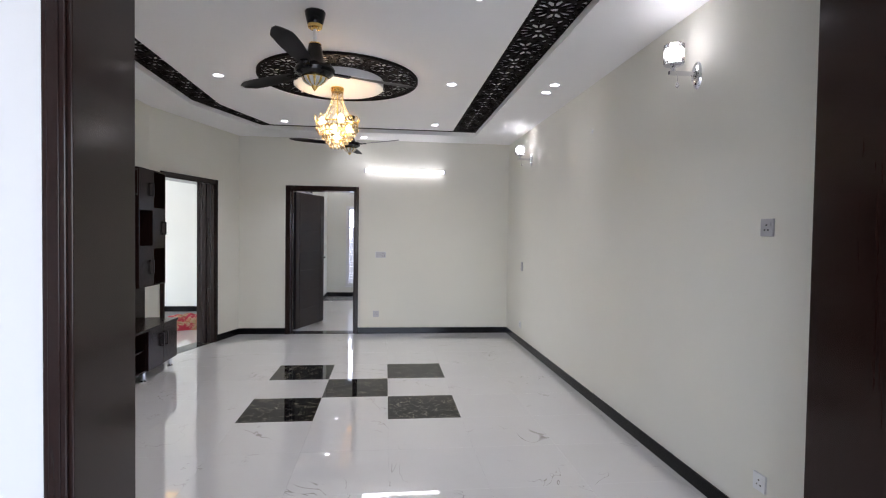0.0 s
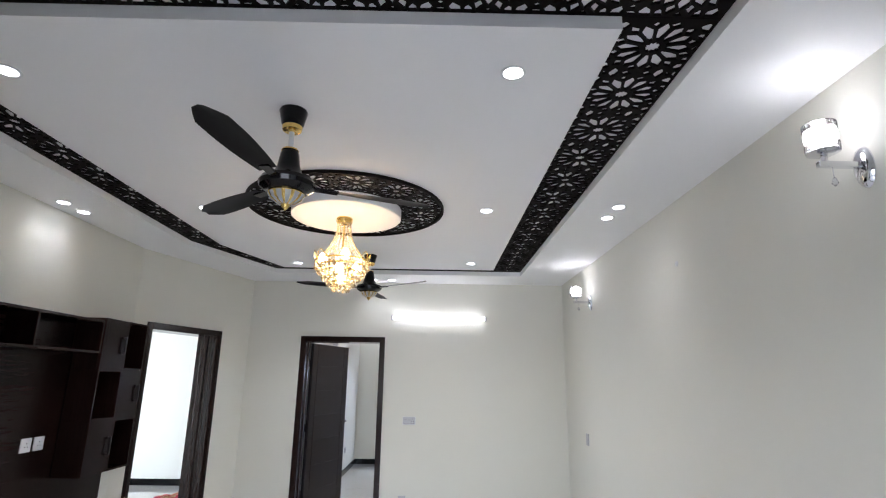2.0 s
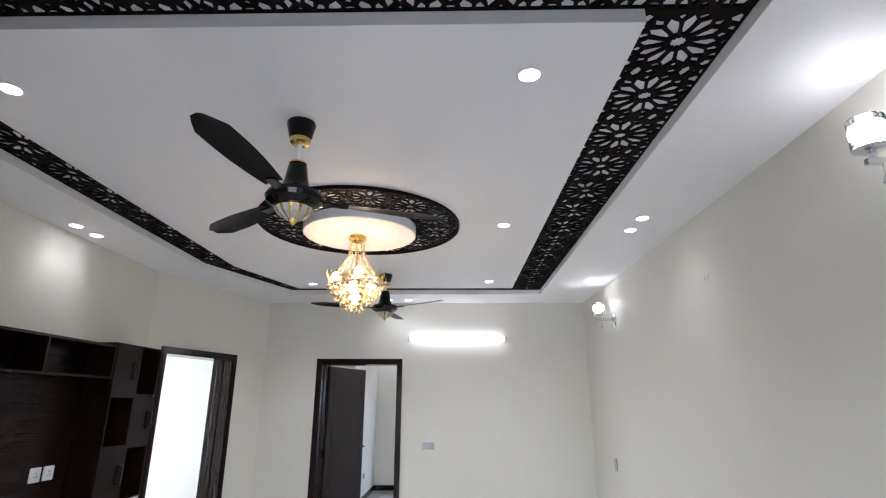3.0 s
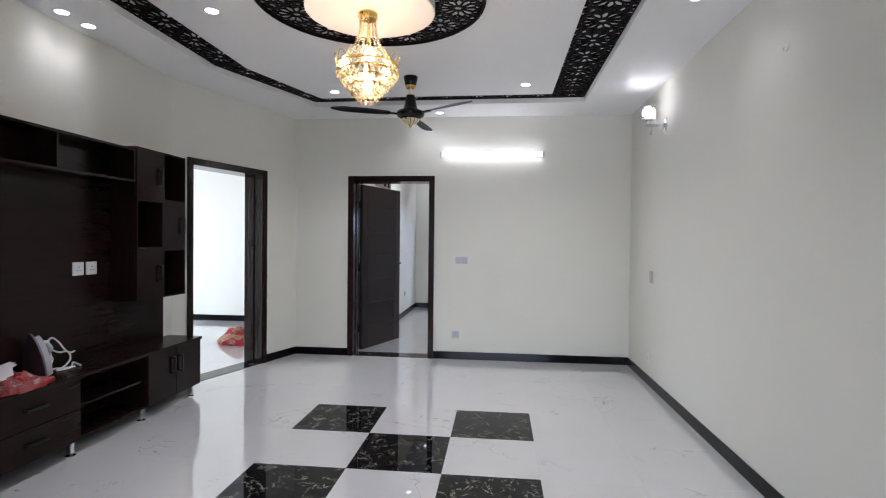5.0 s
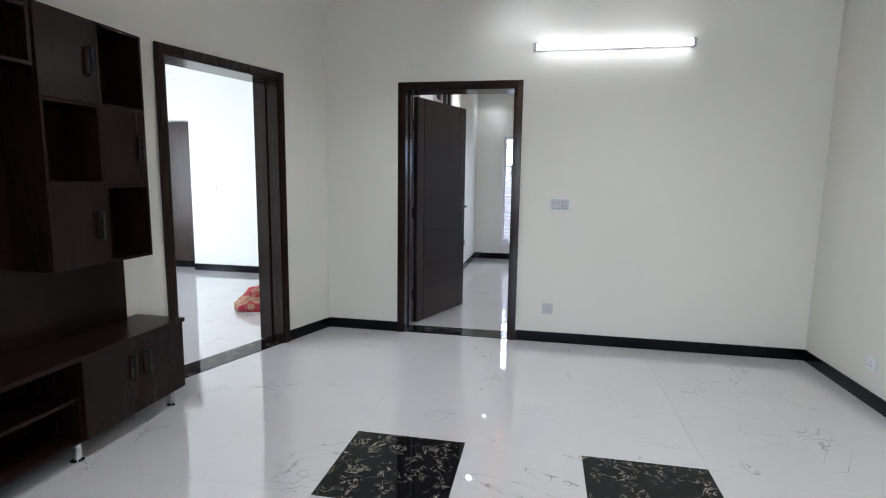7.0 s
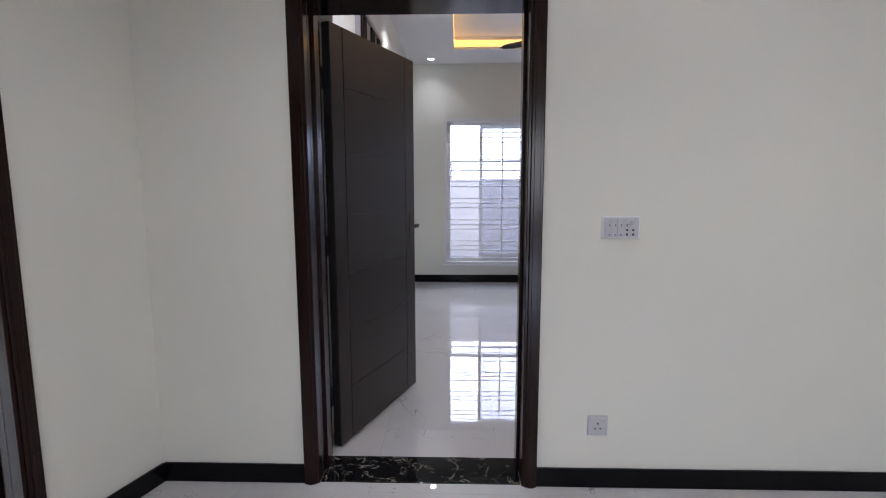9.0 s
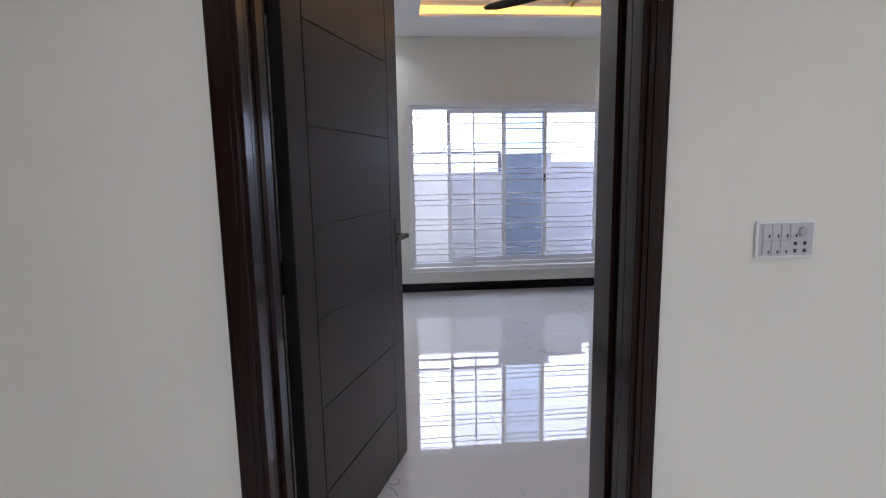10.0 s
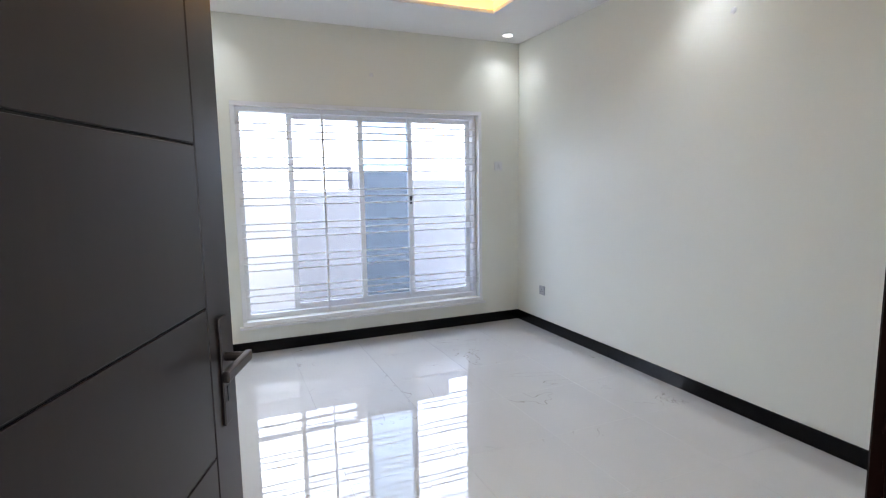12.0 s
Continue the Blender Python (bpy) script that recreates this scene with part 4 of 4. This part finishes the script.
for k in range(16):
    a = k * math.pi / 8
    bm = bmesh.new()
    for i in range(20):
        u = i / 19
        r = 0.047 + 0.118 * u ** 2.3
        z = -0.045 - 0.262 * u
        bead(bm, r * math.cos(a), r * math.sin(a), z, 0.0074, 0.9)
    tagged(part("bead_strand", bm, CRYSTAL, ch), kind="stuff")
bm = bmesh.new()
for k in range(10):
    a = k * math.pi / 5
    tube(bm, [(r * math.cos(a + d), r * math.sin(a + d), z) for r, d, z in ((0.046, 0.0, -0.05), (0.056, 0.1, -0.03), (0.062, 0.3, -0.018), (0.056, 0.5, -0.03), (0.046, 0.62, -0.05))], 0.002, 6)
part("collar_loops", bm, GOLD, ch, "gold wire loops under the canopy")
TIERS = ((0.185, -0.325, 32), (0.162, -0.36, 28), (0.13, -0.40, 23), (0.095, -0.44, 17), (0.058, -0.478, 11))
for r, z, n in TIERS:
    part("tier_ring", lathe(bmesh.new(), [(r - 0.006, z + 0.004), (r + 0.006, z + 0.004), (r + 0.006, z - 0.006), (r - 0.006, z - 0.006), (r - 0.006, z + 0.004)], 40), GOLD, ch, "gold ring")
    bm = bmesh.new()
    for k in range(n):
        a = (k + 0.5) * 2 * math.pi / n
        for j, (dz, s) in enumerate(((0.014, 0.0075), (0.031, 0.0095), (0.056, 0.0125))):
            bead(bm, r * math.cos(a), r * math.sin(a), z - dz, s, 1.5 if j == 2 else 1.0)
    tagged(part("crystal_tier", bm, CRYSTAL, ch, "hanging amber crystals"), kind="stuff")
for k in range(14):
    a, h = k * 2 * math.pi / 14, math.pi / 14
    arch = [(0.186, -0.86, -0.325), (0.194, -0.8, -0.305), (0.199, -0.5, -0.286), (0.2, 0.0, -0.268), (0.199, 0.5, -0.286), (0.194, 0.8, -0.305), (0.186, 0.86, -0.325)]
    part("crown_arch", tube(bmesh.new(), [(r * math.cos(a + d * h), r * math.sin(a + d * h), z) for r, d, z in arch], 0.0026, 6), GOLD, ch, "pointed gold wire arch")
for k, (x, y, z) in enumerate(((0.045, -0.135, -0.305), (-0.125, -0.075, -0.33), (0.10, 0.06, -0.36), (-0.04, 0.11, -0.35), (0.0, 0.0, -0.45))):
    part("bulb", lathe(bmesh.new(), [(0.0, z + 0.044), (0.015, z + 0.038), (0.031, z + 0.006), (0.029, z - 0.016), (0.014, z - 0.031), (0.0, z - 0.034)], 18, x, y), GLOW_BULB, ch, "glowing warm bulb", smooth=True)

bulb_light("chandelier_bulb", (MX - 0.015, MY, 2.56), 0.55, (1.0, 0.72, 0.44), 0.03)

# ---- things on the media cabinet ----
iron = thing("clothes_iron", Matrix.Translation((-2.60, 4.315, 0.53)) @ Matrix.Rotation(radians(98), 4, "Z") @ Matrix.Scale(1.22, 4), "grey and white clothes iron standing upright on the cabinet", "iron")
bm = bmesh.new()
out = [(0.058 * (1 - (i / 16) ** 2.2) ** 0.75, 0.24 * i / 16) for i in range(17)]
loop = [(y, z) for y, z in out] + [(-y, z) for y, z in out[-2::-1]]


def plate(bm, pts, x0, x1):
    a = [bm.verts.new((x0, y, z)) for y, z in pts]
    b = [bm.verts.new((x1, y, z)) for y, z in pts]
    bm.faces.new(a[::-1])
    bm.faces.new(b)
    for i in range(len(pts)):
        j = (i + 1) % len(pts)
        bm.faces.new((a[i], a[j], b[j], b[i]))


plate(bm, loop, -0.05, -0.036)
part("soleplate", bm, SOLE, iron, "shiny metal soleplate").rotation_euler = (0, radians(-8), 0)
bm = bmesh.new()
plate(bm, [(y * 0.9, z * 0.88 + 0.004) for y, z in loop], -0.036, 0.012)
part("body", bm, GREYP, iron, "grey body").rotation_euler = (0, radians(-8), 0)
bm = tube(bmesh.new(), [(0.005, 0, 0.02), (0.05, 0, 0.03), (0.068, 0, 0.07), (0.066, 0, 0.13), (0.035, 0, 0.165), (0.005, 0, 0.17)], 0.013, 12)
part("handle", bm, WHITE, iron, "white handle", smooth=True)
def sweep(knots, n=8):
    """A smooth line through knots."""
    k = [Vector(p) for p in knots]
    k = [k[0]] + k + [k[-1]]
    line = []
    for a, b, c, d in zip(k, k[1:], k[2:], k[3:]):
        for i in range(n):
            u = i / n
            line.append(tuple(0.5 * (2 * b + (c - a) * u + (2 * a - 5 * b + 4 * c - d) * u * u + (3 * b - a - 3 * c + d) * u ** 3)))
    return line + [tuple(k[-1])]


bm = tube(bmesh.new(), sweep(((0.045, 0, 0.17), (0.07, -0.005, 0.185), (0.10, -0.02, 0.155), (0.135, -0.03, 0.105), (0.165, -0.04, 0.085), (0.185, -0.05, 0.09))), 0.0045, 8)
tube(bm, sweep(((0.07, 0.0, 0.12), (0.10, -0.02, 0.10), (0.14, -0.04, 0.095), (0.148, -0.05, 0.055), (0.12, -0.04, 0.02), (0.07, -0.03, 0.008), (0.10, -0.05, 0.006), (0.17, -0.06, 0.006))), 0.0045, 8)
tube(bm, sweep(((0.055, 0.02, 0.006), (0.11, 0.01, 0.006), (0.15, -0.05, 0.006), (0.20, -0.03, 0.02), (0.19, -0.08, 0.006))), 0.0045, 8)
part("cord", bm, CLOTH_W, iron, "white coiled cord", smooth=True)


def drape(name, m, sx, sy, hgt, material, label, category, seed, n=44):
    """A crumpled cloth heap: a thick sheet over folds."""
    bm = bmesh.new()
    grid = [[None] * (n + 1) for _ in range(n + 1)]
    for i in range(n + 1):
        for j in range(n + 1):
            u, v = i / n * 2 - 1, j / n * 2 - 1
            rr = math.sqrt(u * u + v * v)
            wob = 1 + 0.22 * noise.noise(Vector((u * 1.6 + seed, v * 1.6, seed)))
            f = max(0.0, 1 - (rr / wob) ** 2.4)
            fold = 0.55 + 0.5 * noise.noise(Vector((u * 2.2, v * 3.1, seed * 1.7))) + 0.28 * noise.noise(Vector((u * 6, v * 5, seed)))
            q = 1.0 / max(1.0, rr)
            grid[i][j] = bm.verts.new((u * sx * q * wob, v * sy * q * wob, 0.008 + hgt * math.sqrt(f) * max(0.12, fold)))
    for i in range(n):
        for j in range(n):
            bm.faces.new((grid[i][j], grid[i + 1][j], grid[i + 1][j + 1], grid[i][j + 1]))
    bmesh.ops.recalc_face_normals(bm, faces=bm.faces[:])
    bmesh.ops.solidify(bm, geom=bm.faces[:], thickness=0.007)
    ob = mesh_ob(name, bm, material, True)
    ob.matrix_world = m
    return tagged(ob, label, category)


drape("towel", pose(-2.50, 4.02, 0.53, 0, 0, 10), 0.16, 0.21, 0.10, TOWEL, "crumpled red and white towel on the cabinet", "towel", 3.1)
drape("quilt", pose(-2.93, 8.24, 0.004, 0, 0, 25), 0.66, 0.42, 0.32, QUILT, "red floral quilt heaped on the floor", "quilt", 7.7)
bm = bmesh.new()
for k in range(5):
    box(bm, -0.105, 0.105, -0.14, 0.14, 0.0015 + k * 0.002, 0.003 + k * 0.002, m=pose(0.01 * k, 0.006 * (-1) ** k, 0, 0, 0, 9 * k - 15))
papers = mesh_ob("paper_stack", bm, CLOTH_W)
papers.matrix_world = pose(-2.53, 3.86, 0.615, 12, -16, 25)
tagged(papers, "loose white papers lying on the towel", "paper")

# ---- side room wardrobe ----
wd = thing("wardrobe", Matrix.Translation((NX0 + 0.003, NY + 0.17, 0.0)), "tall brown wooden wardrobe doors in a wall niche", "wardrobe")
NW = NX1 - NX0 - 0.006
part("plinth", bx(0.0, NW, 0.012, 0.055, 0.0, 0.095, bevel=0.002), SKIRT, wd, "black granite plinth")
part("carcass", bx(0.0, NW, 0.02, 0.055, 0.097, 2.168), GROOVE, wd)
for x0, x1 in ((0.002, NW / 2 - 0.002), (NW / 2 + 0.002, NW - 0.002)):
    part("door", bx(x0, x1, 0.0, 0.018, 0.1, 2.165, bevel=0.002), WARDROBE, wd)
for x in (NW / 2 - 0.04, NW / 2 + 0.04):
    part("handle", tube(bmesh.new(), [(x, 0.0, 1.0), (x, -0.025, 1.0), (x, -0.025, 1.16), (x, 0.0, 1.16)], 0.006, 8), HANDLE, wd)

# ---- outside the bedroom window ----
CLOUD = mat("bright_overcast_sky", (0.8, 0.8, 0.8), 1.0, emit=(0.74, 0.85, 1.0), power=1.05)
structure("backdrop", bx(-120, 120, 60, 60.2, -0.35, 80), CLOUD, "plain bright overcast sky in the distance", "backdrop")
structure("ground", bx(-300, 300, -300, 300, -0.4, -0.35), GROUND, "grey paved ground outside", "ground")
yard = bmesh.new()
box(yard, -9.0, 0.45, 13.9, 14.1, -0.35, 1.385)
box(yard, 0.45, 1.2, 13.9, 14.1, -0.35, 1.63)
box(yard, 1.2, 1.73, 13.9, 14.1, -0.35, 1.52)
box(yard, 1.73, 9.0, 14.5, 14.7, -0.35, 1.52)
structure("boundary_wall", yard, OUTWALL, "pale rendered boundary wall with stepped top", "wall")
rail = thing("wall_railing", Matrix.Translation((0.45, 13.98, 1.385)), "steel railing on the boundary wall, greyed to imitate haze", "railing")
part("top_rail", bx(-5.0, 0.0, -0.02, 0.02, 0.27, 0.305), RAILING, rail)
part("middle_rail", bx(-5.0, -0.045, -0.012, 0.012, 0.125, 0.15), RAILING, rail)
for x in (-5.0, -3.8, -2.6, -1.4, -0.045):
    part("post", bx(x, x + 0.045, -0.02, 0.02, 0.0, 0.27), RAILING, rail)

# ---- floor tiles ----
laid = set()
for f, x0, x1, y0, y1 in floor_jobs:
    dark = f.name == "floor_hall"
    for i in range(math.floor(x0 / 0.6) - 1, math.ceil(x1 / 0.6) + 1):
        for j in range(math.floor((y0 - 5) / 0.6) - 1, math.ceil((y1 - 5) / 0.6) + 1):
            cx, cy = i * 0.6 + 0.3, 5 + j * 0.6 + 0.3
            if (i, j) in laid or cx + 0.3 < x0 or cx - 0.3 > x1 or cy + 0.3 < y0 or cy - 0.3 > y1:
                continue
            laid.add((i, j))
            black = dark and (i, j) in BLACK
            o = new("tile", TILEB_ME if black else TILE_ME)
            o.parent = f
            o.matrix_local = pose(cx, cy, 0.0, random.uniform(-0.02, 0.02), random.uniform(-0.02, 0.02), random.choice((0, 90, 180, 270)))
